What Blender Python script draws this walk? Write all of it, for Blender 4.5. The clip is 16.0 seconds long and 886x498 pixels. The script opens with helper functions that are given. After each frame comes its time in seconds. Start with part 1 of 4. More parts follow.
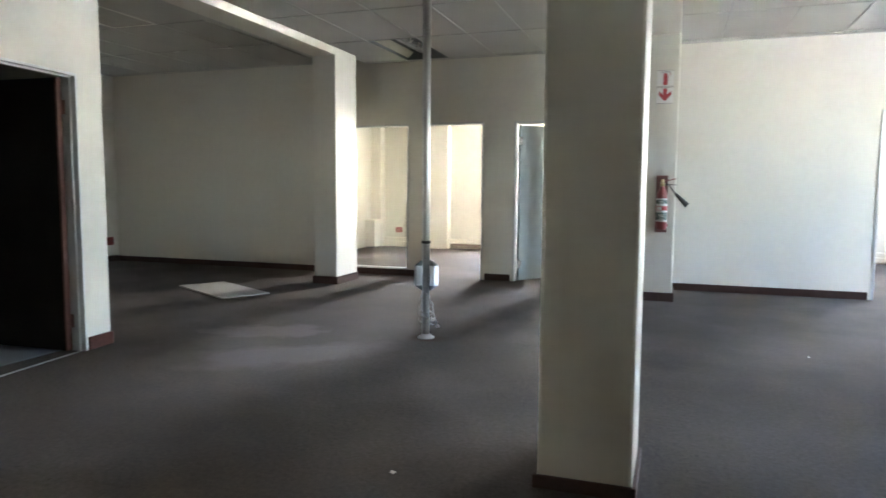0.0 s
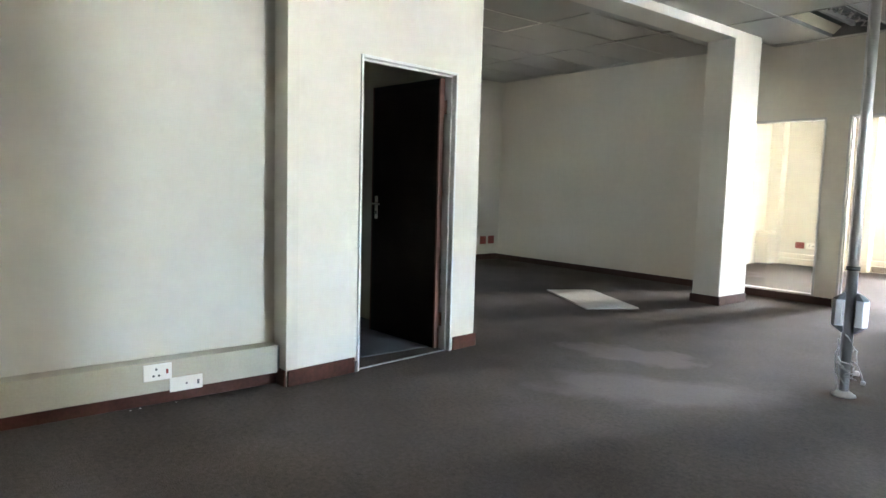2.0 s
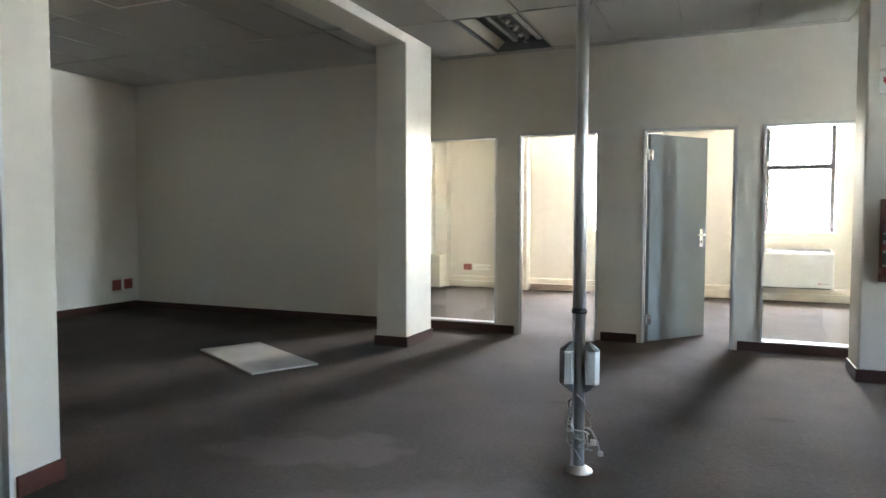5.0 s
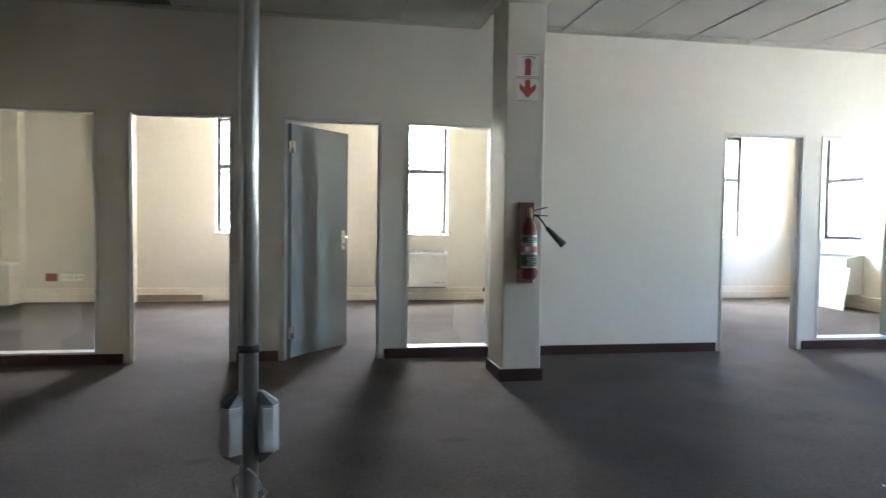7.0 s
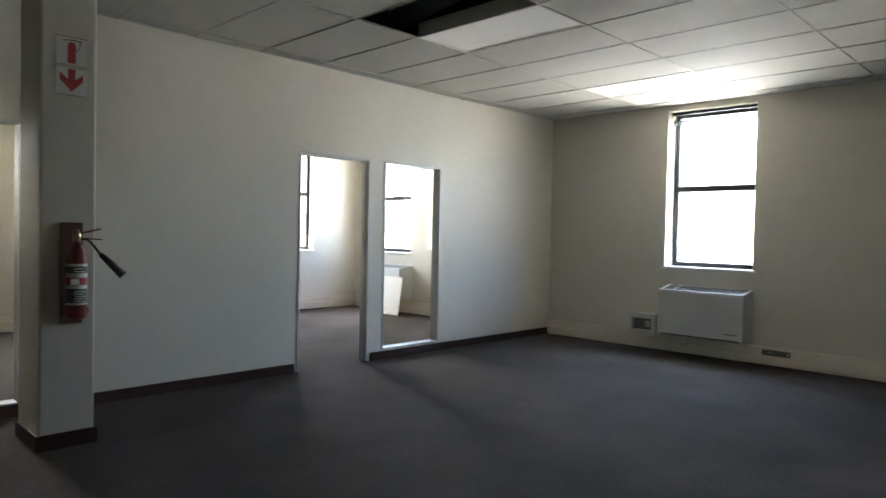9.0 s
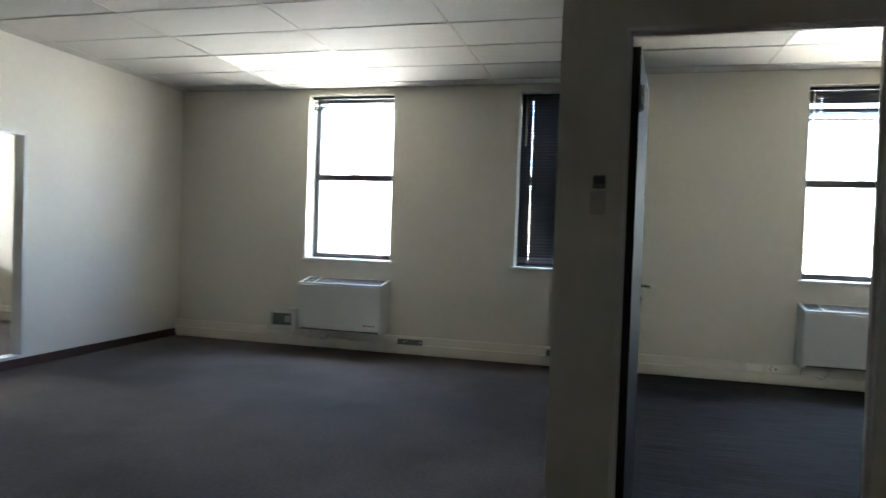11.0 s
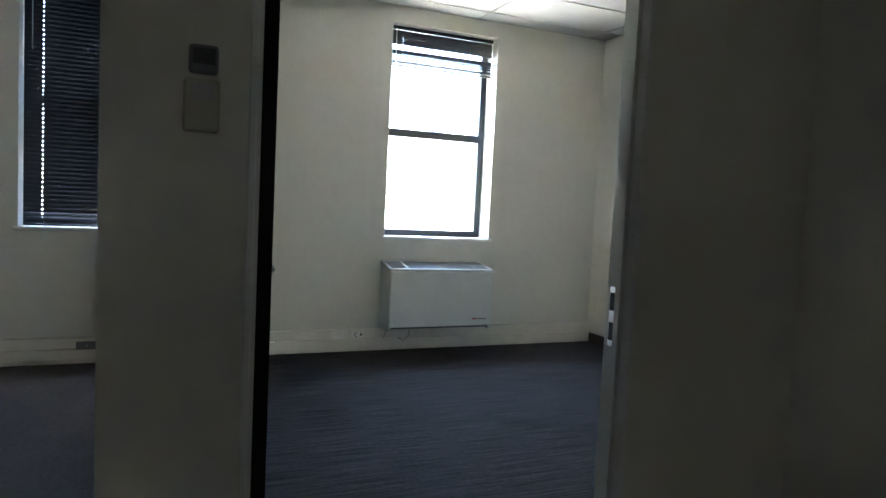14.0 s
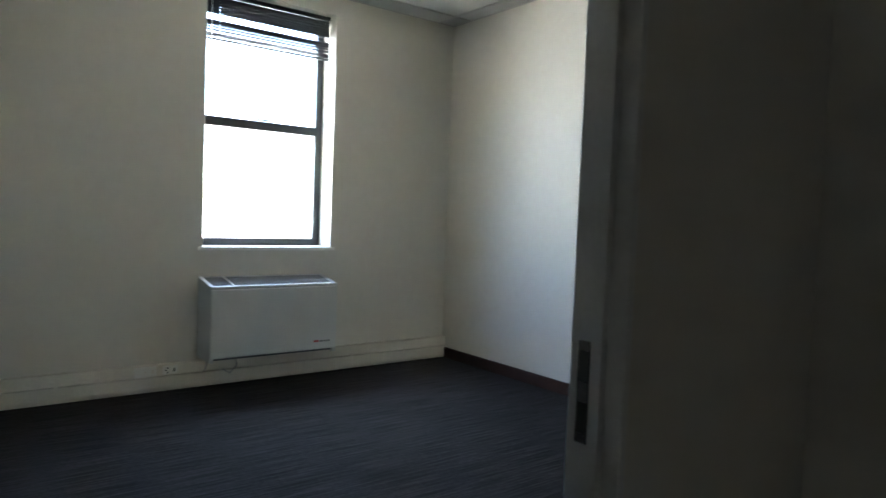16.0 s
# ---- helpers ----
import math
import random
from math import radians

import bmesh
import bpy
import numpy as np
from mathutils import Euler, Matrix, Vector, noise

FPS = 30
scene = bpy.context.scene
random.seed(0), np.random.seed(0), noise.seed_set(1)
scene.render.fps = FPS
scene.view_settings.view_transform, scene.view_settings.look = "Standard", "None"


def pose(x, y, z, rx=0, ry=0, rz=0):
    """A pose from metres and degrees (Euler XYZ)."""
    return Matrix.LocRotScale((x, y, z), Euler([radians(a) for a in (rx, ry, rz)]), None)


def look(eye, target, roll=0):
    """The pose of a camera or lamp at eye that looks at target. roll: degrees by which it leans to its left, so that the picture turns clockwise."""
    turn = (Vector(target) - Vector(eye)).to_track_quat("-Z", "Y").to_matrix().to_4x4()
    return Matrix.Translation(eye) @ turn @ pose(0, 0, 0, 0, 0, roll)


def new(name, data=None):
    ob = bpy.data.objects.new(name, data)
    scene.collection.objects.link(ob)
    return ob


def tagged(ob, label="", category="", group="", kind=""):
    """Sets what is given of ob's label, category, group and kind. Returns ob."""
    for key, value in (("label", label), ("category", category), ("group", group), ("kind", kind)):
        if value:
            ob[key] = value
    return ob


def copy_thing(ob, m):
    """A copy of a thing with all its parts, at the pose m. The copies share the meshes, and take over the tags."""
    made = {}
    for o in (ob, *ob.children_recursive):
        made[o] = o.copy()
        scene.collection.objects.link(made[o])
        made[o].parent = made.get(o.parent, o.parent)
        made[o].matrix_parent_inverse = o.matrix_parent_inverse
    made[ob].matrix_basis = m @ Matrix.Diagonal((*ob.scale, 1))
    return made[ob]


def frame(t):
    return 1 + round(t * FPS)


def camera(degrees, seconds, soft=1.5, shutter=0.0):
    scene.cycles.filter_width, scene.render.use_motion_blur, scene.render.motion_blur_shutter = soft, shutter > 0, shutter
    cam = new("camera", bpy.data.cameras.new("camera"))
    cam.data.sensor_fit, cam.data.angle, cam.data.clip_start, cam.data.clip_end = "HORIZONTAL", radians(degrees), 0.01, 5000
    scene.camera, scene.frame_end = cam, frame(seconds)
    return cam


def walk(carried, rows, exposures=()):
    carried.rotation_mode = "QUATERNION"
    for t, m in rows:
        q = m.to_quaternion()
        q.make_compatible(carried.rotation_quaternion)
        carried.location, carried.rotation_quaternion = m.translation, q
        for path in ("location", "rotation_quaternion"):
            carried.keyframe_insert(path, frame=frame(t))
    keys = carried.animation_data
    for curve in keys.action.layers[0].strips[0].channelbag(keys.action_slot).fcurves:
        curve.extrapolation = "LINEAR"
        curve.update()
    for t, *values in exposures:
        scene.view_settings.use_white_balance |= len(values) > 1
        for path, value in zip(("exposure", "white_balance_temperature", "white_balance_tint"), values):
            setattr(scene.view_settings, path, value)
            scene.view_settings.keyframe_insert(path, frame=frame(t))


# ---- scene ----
cam = camera(67.1, 16.0, shutter=0.22)
PATH = [
    (0, (1.95, -8.394, 1.186), (1.3, -6.511, 1.006), 0.4),
    (0.5, (1.922, -8.3, 1.171), (0.905, -6.588, 0.992), 1.1),
    (1, (1.827, -8.162, 1.165), (0.468, -6.706, 0.981), 0.9),
    (1.5, (1.722, -8.01, 1.191), (0.244, -6.674, 1.015), 0.7),
    (2, (1.587, -7.821, 1.178), (0.051, -6.554, 0.992), 1.6),
    (2.5, (1.428, -7.627, 1.218), (-0.104, -6.354, 1.044), 2.4),
    (3, (1.248, -7.393, 1.245), (-0.068, -5.895, 1.091), 1.2),
    (3.2, (1.201, -7.329, 1.244), (-0.035, -5.761, 1.113), 0.7),
    (5.3, (0.633, -6.478, 1.204), (-0.046, -4.6, 1.096), 0.0),
    (5.5, (0.567, -6.401, 1.22), (-0.043, -4.5, 1.106), -0.1),
    (6, (0.444, -6.19, 1.205), (-0.025, -4.248, 1.101), 0.4),
    (6.5, (0.384, -5.981, 1.236), (0.342, -3.984, 1.135), 0.2),
    (7, (0.357, -5.735, 1.194), (0.702, -3.767, 1.11), 0.8),
    (7.5, (0.411, -5.535, 1.316), (1.071, -3.648, 1.252), 0.9),
    (8, (0.507, -5.364, 1.331), (1.538, -3.651, 1.294), 1.9),
    (8.2, (0.502, -5.33, 1.339), (1.641, -3.687, 1.306), 1.3),
    (10.3, (0.8, -5.226, 1.286), (2.565, -4.288, 1.219), 2.3),
    (10.5, (0.887, -5.177, 1.29), (2.704, -4.344, 1.221), 1.7),
    (11, (1.149, -5.061, 1.299), (3.083, -4.55, 1.256), 2.0),
    (11.5, (1.341, -4.921, 1.306), (3.339, -4.847, 1.265), 0.7),
    (12, (1.532, -4.844, 1.312), (3.519, -5.052, 1.219), 1.6),
    (12.5, (1.718, -4.848, 1.303), (3.695, -5.133, 1.202), 2.2),
    (13, (1.991, -4.868, 1.291), (3.933, -5.324, 1.151), 4.4),
    (13.5, (2.275, -4.854, 1.31), (4.144, -5.558, 1.193), 3.2),
    (14, (2.538, -4.902, 1.29), (4.371, -5.691, 1.156), 2.8),
    (14.5, (2.821, -5.0, 1.301), (4.668, -5.758, 1.185), 3.6),
    (15, (3.065, -5.041, 1.308), (4.85, -5.933, 1.179), 3.6),
    (15.5, (3.209, -5.068, 1.31), (4.949, -6.045, 1.183), 2.4),
    (16, (3.261, -5.209, 1.277), (4.85, -6.42, 1.176), 2.2),
]
EXPOSURES = [(0, 7.3, 6200, 13), (0.5, 7.8, 6200, 13), (1.0, 7.95, 6200, 13), (1.5, 7.85, 6200, 13), (3, 7.85, 6200, 13), (5.5, 6.9, 6200, 13), (6.5, 6.72, 6200, 13), (7.0, 6.3, 6200, 13), (8.0, 5.3, 6450, 13), (10.3, 5.0, 6450, 13), (11.5, 5.3, 6150, 11), (12, 5.32, 6050, 11), (13, 5.22, 5900, 11), (14.5, 5.27, 5850, 11), (16, 4.8, 6050, 11)]
SKY = 0.15
SUN = 5.0
DAYLIGHT = 0.30
walk(cam, [(t, look(eye, target, roll)) for t, eye, target, roll in PATH], exposures=EXPOSURES)

# ---- world and light ----
world = bpy.data.worlds.new("sky")
scene.world = world
world.use_nodes = True
sky = world.node_tree.nodes.new("ShaderNodeTexSky")
sky.sky_type = "NISHITA"
sky.sun_disc = False
sky.sun_elevation = radians(80)
sky.sun_rotation = radians(5)
world.node_tree.nodes["Background"].inputs["Strength"].default_value = SKY
world.node_tree.links.new(sky.outputs[0], world.node_tree.nodes["Background"].inputs["Color"])
sun_data = bpy.data.lights.new("sun", "SUN")
sun_data.energy = SUN
sun_data.angle = radians(0.5)
sun_data.color = (1.0, 0.95, 0.88)
sun = new("sun", sun_data)
sun.matrix_world = look((1, 10.5, 60), (0, 0, 0))



def daylight(name, eye, ahead, width, height, radiance, color):
    d = bpy.data.lights.new(name, "AREA")
    d.shape = "RECTANGLE"
    d.size, d.size_y = width, height
    d.spread = radians(150)
    d.energy = radiance * 3.1416 * width * height
    d.color = color
    new(name, d).matrix_world = look(eye, Vector(eye) + Vector(ahead))


def window_light(centre, inward, width, share=1.0, sky_color=(0.68, 0.86, 1.0), fall=-14):
    """Daylight at one window: cool sky light falling from the upper half, warm light of the sunlit paving rising from the lower."""
    x, y = centre
    for name, z, height, slope, radiance, color in (("sky_light", 2.40, 1.25, fall, 0.50, sky_color), ("paving_light", 1.20, 1.10, 30, 0.26, (1.0, 0.88, 0.68))):
        up = math.tan(radians(slope))
        daylight(name, (x, y, z), (inward[0], inward[1], up), width, height, DAYLIGHT * radiance / 0.32 * share, color)


for a, b in ((1.64, 2.642), (4.005, 4.90), (6.71, 7.71), (9.85, 10.55)):
    window_light((8.82, -(a + b) / 2), (-1, 0), b - a + 0.35)
for a, b in ((-1.20, -0.30), (1.27, 2.17), (6.20, 7.12)):
    window_light(((a + b) / 2, 4.95), (0, -1), b - a + 0.35, 2.6, (1.0, 0.965, 0.90), -22)


# ---- materials ----
def material(name, color, rough=0.6, metal=0.0, vary=0.12, scale=6.0, grain=90.0, bump=0.15, spec=0.5, depth=0.002):
    m = bpy.data.materials.new(name)
    m.use_nodes = True
    nt = m.node_tree
    b = nt.nodes["Principled BSDF"]
    co = nt.nodes.new("ShaderNodeTexCoord")
    big = nt.nodes.new("ShaderNodeTexNoise")
    big.inputs["Scale"].default_value = scale
    big.inputs["Detail"].default_value = 4
    fine = nt.nodes.new("ShaderNodeTexNoise")
    fine.inputs["Scale"].default_value = grain
    fine.inputs["Detail"].default_value = 3
    for n in (big, fine):
        nt.links.new(co.outputs["Object"], n.inputs["Vector"])
    add = nt.nodes.new("ShaderNodeMath")
    add.operation = "ADD"
    nt.links.new(big.outputs[0], add.inputs[0])
    nt.links.new(fine.outputs[0], add.inputs[1])
    ramp = nt.nodes.new("ShaderNodeMapRange")
    ramp.inputs["From Min"].default_value = 0.6
    ramp.inputs["From Max"].default_value = 1.4
    ramp.inputs["To Min"].default_value = 1 - vary
    ramp.inputs["To Max"].default_value = 1 + vary
    nt.links.new(add.outputs[0], ramp.inputs["Value"])
    mul = nt.nodes.new("ShaderNodeVectorMath")
    mul.operation = "SCALE"
    mul.inputs[0].default_value = color
    nt.links.new(ramp.outputs[0], mul.inputs["Scale"])
    nt.links.new(mul.outputs[0], b.inputs["Base Color"])
    b.inputs["Roughness"].default_value = rough
    b.inputs["Metallic"].default_value = metal
    b.inputs["Specular IOR Level"].default_value = spec
    if bump:
        bp = nt.nodes.new("ShaderNodeBump")
        bp.inputs["Strength"].default_value = bump
        bp.inputs["Distance"].default_value = depth
        nt.links.new(fine.outputs[0], bp.inputs["Height"])
        nt.links.new(bp.outputs[0], b.inputs["Normal"])
    return m


def glass_material(name, tint=(0.97, 0.98, 0.965)):
    m = bpy.data.materials.new(name)
    m.use_nodes = True
    nt = m.node_tree
    out = nt.nodes["Material Output"]
    clear = nt.nodes.new("ShaderNodeBsdfTransparent")
    clear.inputs[0].default_value = (*tint, 1)
    gloss = nt.nodes.new("ShaderNodeBsdfGlossy")
    gloss.inputs["Roughness"].default_value = 0.01
    edge = nt.nodes.new("ShaderNodeLayerWeight")
    power = nt.nodes.new("ShaderNodeMath")
    power.operation = "POWER"
    power.inputs[1].default_value = 4.0
    nt.links.new(edge.outputs["Facing"], power.inputs[0])
    rise = nt.nodes.new("ShaderNodeMapRange")
    rise.inputs["To Min"].default_value = 0.03
    rise.inputs["To Max"].default_value = 0.45
    nt.links.new(power.outputs[0], rise.inputs["Value"])
    mix = nt.nodes.new("ShaderNodeMixShader")
    nt.links.new(rise.outputs[0], mix.inputs[0])
    nt.links.new(clear.outputs[0], mix.inputs[1])
    nt.links.new(gloss.outputs[0], mix.inputs[2])
    nt.links.new(mix.outputs[0], out.inputs["Surface"])
    return m


def carpet_material(name, base, dark, stripe=0.0, stain=0.25):
    """Loop-pile carpet: fine loops, worn and stained patches, and thin rows across it where stripe is set."""
    m = material(name, base, rough=0.95, vary=0.34, scale=1.3, grain=150, bump=1.0, spec=0.1, depth=0.004)
    nt = m.node_tree
    b = nt.nodes["Principled BSDF"]
    src = b.inputs["Base Color"].links[0].from_socket
    co = nt.nodes.new("ShaderNodeTexCoord")
    spots = nt.nodes.new("ShaderNodeTexNoise")
    spots.inputs["Scale"].default_value = 0.8
    spots.inputs["Detail"].default_value = 6
    spots.inputs["Roughness"].default_value = 0.65
    nt.links.new(co.outputs["Object"], spots.inputs["Vector"])
    rng = nt.nodes.new("ShaderNodeMapRange")
    rng.inputs["From Min"].default_value = 0.5
    rng.inputs["From Max"].default_value = 0.68
    rng.inputs["To Max"].default_value = stain
    nt.links.new(spots.outputs[0], rng.inputs["Value"])
    mix = nt.nodes.new("ShaderNodeMix")
    mix.data_type = "RGBA"
    nt.links.new(rng.outputs[0], mix.inputs[0])
    nt.links.new(src, mix.inputs[6])
    mix.inputs[7].default_value = (*dark, 1)
    tufts = nt.nodes.new("ShaderNodeTexNoise")
    tufts.inputs["Scale"].default_value = 42
    tufts.inputs["Detail"].default_value = 4
    tufts.inputs["Roughness"].default_value = 0.75
    nt.links.new(co.outputs["Object"], tufts.inputs["Vector"])
    worn = nt.nodes.new("ShaderNodeMapRange")
    worn.inputs["From Min"].default_value = 0.3
    worn.inputs["From Max"].default_value = 0.7
    worn.inputs["To Min"].default_value = 0.72
    worn.inputs["To Max"].default_value = 1.28
    nt.links.new(tufts.outputs[0], worn.inputs["Value"])
    speck = nt.nodes.new("ShaderNodeVectorMath")
    speck.operation = "SCALE"
    nt.links.new(mix.outputs[2], speck.inputs[0])
    nt.links.new(worn.outputs[0], speck.inputs["Scale"])
    last = speck.outputs[0]
    if stripe:
        st = nt.nodes.new("ShaderNodeMapping")
        st.inputs["Scale"].default_value = (95, 2.5, 1)
        nt.links.new(co.outputs["Object"], st.inputs["Vector"])
        rows = nt.nodes.new("ShaderNodeTexNoise")
        rows.inputs["Scale"].default_value = 1.0
        rows.inputs["Detail"].default_value = 3
        nt.links.new(st.outputs[0], rows.inputs["Vector"])
        r2 = nt.nodes.new("ShaderNodeMapRange")
        r2.inputs["From Min"].default_value = 0.35
        r2.inputs["From Max"].default_value = 0.65
        r2.inputs["To Min"].default_value = 1 - stripe
        r2.inputs["To Max"].default_value = 1 + stripe
        nt.links.new(rows.outputs[0], r2.inputs["Value"])
        sc = nt.nodes.new("ShaderNodeVectorMath")
        sc.operation = "SCALE"
        nt.links.new(last, sc.inputs[0])
        nt.links.new(r2.outputs[0], sc.inputs["Scale"])
        last = sc.outputs[0]
    nt.links.new(last, b.inputs["Base Color"])
    return m


def worn_places(m):
    """Scuffed pale patch with a torn edge, rust round a pole's foot, and scattered dark specks, laid out in floor metres."""
    nt = m.node_tree
    b = nt.nodes["Principled BSDF"]
    co = nt.nodes.new("ShaderNodeTexCoord")
    wob = nt.nodes.new("ShaderNodeTexNoise")
    wob.inputs["Scale"].default_value = 2.6
    wob.inputs["Detail"].default_value = 5
    nt.links.new(co.outputs["Object"], wob.inputs["Vector"])

    def blend(fac, color):
        mix = nt.nodes.new("ShaderNodeMix")
        mix.data_type = "RGBA"
        nt.links.new(fac, mix.inputs[0])
        nt.links.new(b.inputs["Base Color"].links[0].from_socket, mix.inputs[6])
        mix.inputs[7].default_value = (*color, 1)
        nt.links.new(mix.outputs[2], b.inputs["Base Color"])

    def blob(x, y, turn, rx, ry, ragged, near, far, most):
        mp = nt.nodes.new("ShaderNodeMapping")
        mp.vector_type = "TEXTURE"
        mp.inputs["Location"].default_value = (x, y, 0)
        mp.inputs["Rotation"].default_value = (0, 0, radians(turn))
        mp.inputs["Scale"].default_value = (rx, ry, 1)
        nt.links.new(co.outputs["Object"], mp.inputs["Vector"])
        ln = nt.nodes.new("ShaderNodeVectorMath")
        ln.operation = "LENGTH"
        nt.links.new(mp.outputs[0], ln.inputs[0])
        ma = nt.nodes.new("ShaderNodeMath")
        ma.operation = "MULTIPLY_ADD"
        nt.links.new(wob.outputs[0], ma.inputs[0])
        ma.inputs[1].default_value = ragged
        nt.links.new(ln.outputs["Value"], ma.inputs[2])
        mr = nt.nodes.new("ShaderNodeMapRange")
        mr.inputs["From Min"].default_value = near + ragged * 0.5
        mr.inputs["From Max"].default_value = far + ragged * 0.5
        mr.inputs["To Min"].default_value = most
        mr.inputs["To Max"].default_value = 0.0
        nt.links.new(ma.outputs[0], mr.inputs["Value"])
        return mr.outputs[0]

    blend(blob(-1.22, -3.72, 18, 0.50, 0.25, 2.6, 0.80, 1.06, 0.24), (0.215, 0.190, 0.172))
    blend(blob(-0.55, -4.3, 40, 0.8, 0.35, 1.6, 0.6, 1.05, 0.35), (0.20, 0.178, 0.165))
    blend(blob(0.12, -3.50, 0, 0.20, 0.15, 0.9, 0.3, 1.0, 0.75), (0.060, 0.036, 0.022))
    blend(blob(-0.25, -2.35, 20, 0.09, 0.05, 1.0, 0.5, 1.0, 0.6), (0.045, 0.036, 0.032))
    blend(blob(1.05, -2.2, 5, 0.11, 0.05, 1.0, 0.5, 1.0, 0.6), (0.045, 0.036, 0.032))
    vor = nt.nodes.new("ShaderNodeTexVoronoi")
    vor.inputs["Scale"].default_value = 5.0
    nt.links.new(co.outputs["Object"], vor.inputs["Vector"])
    sp = nt.nodes.new("ShaderNodeMapRange")
    sp.inputs["From Min"].default_value = 0.03
    sp.inputs["From Max"].default_value = 0.06
    sp.inputs["To Min"].default_value = 0.6
    sp.inputs["To Max"].default_value = 0.0
    nt.links.new(vor.outputs["Distance"], sp.inputs["Value"])
    blend(sp.outputs[0], (0.04, 0.033, 0.028))


WALL = material("cream_wall_paint", (0.57, 0.54, 0.47), rough=0.5, vary=0.035, scale=0.7, grain=14, bump=0.02, spec=0.3)
CEIL = material("ceiling_tile_white", (0.43, 0.42, 0.39), rough=0.85, vary=0.09, scale=1.1, grain=110, bump=0.3, spec=0.2)
TBAR = material("ceiling_bar", (0.38, 0.37, 0.34), rough=0.6, vary=0.1)
CARPET = carpet_material("worn_brown_carpet", (0.070, 0.059, 0.051), (0.118, 0.101, 0.089), stain=0.45)
CARPET_B = carpet_material("striped_blue_grey_carpet", (0.0265, 0.0235, 0.0225), (0.036, 0.033, 0.031), stripe=0.5, stain=0.3)
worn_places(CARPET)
# skirting colour lightened for the lit stretch by the doorway; SKIRT is the darker one
SKIRT_LIT = material("lit_red_brown_skirting", (0.062, 0.020, 0.013), rough=0.5, spec=0.2, vary=0.35, scale=7, grain=50)
SKIRT = material("dark_red_skirting", (0.040, 0.019, 0.015), rough=0.5, spec=0.25, vary=0.3, scale=8, grain=60)
TRUNK = material("cream_trunking", (0.66, 0.61, 0.52), rough=0.45, vary=0.08)
TRUNK_G = material("beige_grey_trunking", (0.40, 0.37, 0.29), rough=0.5, vary=0.08)
ALU = material("satin_aluminium", (0.55, 0.56, 0.57), rough=0.35, metal=0.9, vary=0.06, bump=0.03)
ALU_F = material("anodised_frame", (0.46, 0.47, 0.465), rough=0.4, metal=0.15, vary=0.05, bump=0.03)
STEEL = material("brushed_steel", (0.46, 0.46, 0.455), rough=0.45, metal=1.0, vary=0.1, grain=200, bump=0.05)
CHROME = material("chrome", (0.75, 0.75, 0.75), rough=0.15, metal=1.0, vary=0.03, bump=0)
WINFRAME = material("dark_bronze_frame", (0.045, 0.045, 0.05), rough=0.45, metal=0.3, vary=0.1)
GLASS = glass_material("window_glass")
GREYDOOR = material("grey_door_paint", (0.165, 0.19, 0.197), rough=0.75, vary=0.03, scale=3, bump=0.0, spec=0.2)
DARKDOOR = material("dark_stained_door", (0.020, 0.016, 0.014), rough=0.6, vary=0.3, scale=4, spec=0.02)
VARNISH = material("dark_varnished_door", (0.014, 0.012, 0.011), rough=0.7, vary=0.3, scale=4, spec=0.05, bump=0.05)
BROWNWOOD = material("red_brown_wood", (0.11, 0.040, 0.025), rough=0.45, vary=0.3, scale=14)
PALEFRAME = material("grey_white_frame_paint", (0.55, 0.56, 0.55), rough=0.4, vary=0.06)
GREYFRAME = material("grey_frame_paint", (0.56, 0.55, 0.52), rough=0.4, vary=0.06)
APPL = material("off_white_enamel", (0.52, 0.53, 0.51), rough=0.35, vary=0.04, bump=0.03)
VENTGREY = material("grey_vent_slat", (0.24, 0.25, 0.255), rough=0.5, vary=0.1)
GRILLE = material("dark_grille", (0.10, 0.105, 0.11), rough=0.5, vary=0.1)
WHITEPL = material("white_plastic", (0.72, 0.70, 0.64), rough=0.4, vary=0.04, bump=0.02)
BOARDRED = material("faded_red_board", (0.13, 0.055, 0.045), rough=0.6, vary=0.15, scale=9)
GREENINK = material("dark_green_print", (0.06, 0.09, 0.08), rough=0.5, vary=0.5, scale=40, bump=0)
LINO = material("grey_vinyl_floor", (0.13, 0.14, 0.145), rough=0.45, vary=0.15, scale=3)
REDPL = material("red_plastic", (0.22, 0.035, 0.028), rough=0.4, vary=0.08, bump=0.02)
REDPAINT = material("red_enamel", (0.17, 0.032, 0.032), rough=0.38, vary=0.1, bump=0.02)
BLACKPL = material("black_rubber", (0.02, 0.02, 0.021), rough=0.5, vary=0.2)
BRASS = material("brass", (0.46, 0.36, 0.20), rough=0.3, metal=1.0, vary=0.1)
SIGNW = material("sign_white", (0.62, 0.60, 0.57), rough=0.35, vary=0.03, bump=0)
SIGNR = material("sign_red", (0.36, 0.045, 0.048), rough=0.4, vary=0.06, bump=0)
INK = material("black_ink", (0.03, 0.03, 0.03), rough=0.5, vary=0.1, bump=0)
BLIND = material("charcoal_blind_slat", (0.032, 0.033, 0.036), rough=0.6, vary=0.1, bump=0.02, spec=0.25)
DIFFUSER = material("prismatic_diffuser", (0.88, 0.87, 0.83), rough=0.3, vary=0.03, grain=220, bump=0.06, spec=0.9)
GREY_COVER = material("grey_diffuser", (0.40, 0.39, 0.36), rough=0.8, vary=0.12, spec=0.2)
BOARD = material("fallen_board", (0.42, 0.40, 0.36), rough=0.95, spec=0.1, vary=0.1, scale=2, grain=140, bump=0.3)
VOID = material("roof_void_dust", (0.03, 0.03, 0.032), rough=0.9, vary=0.3)
CABLE = material("grey_cable", (0.35, 0.34, 0.33), rough=0.5, vary=0.1)
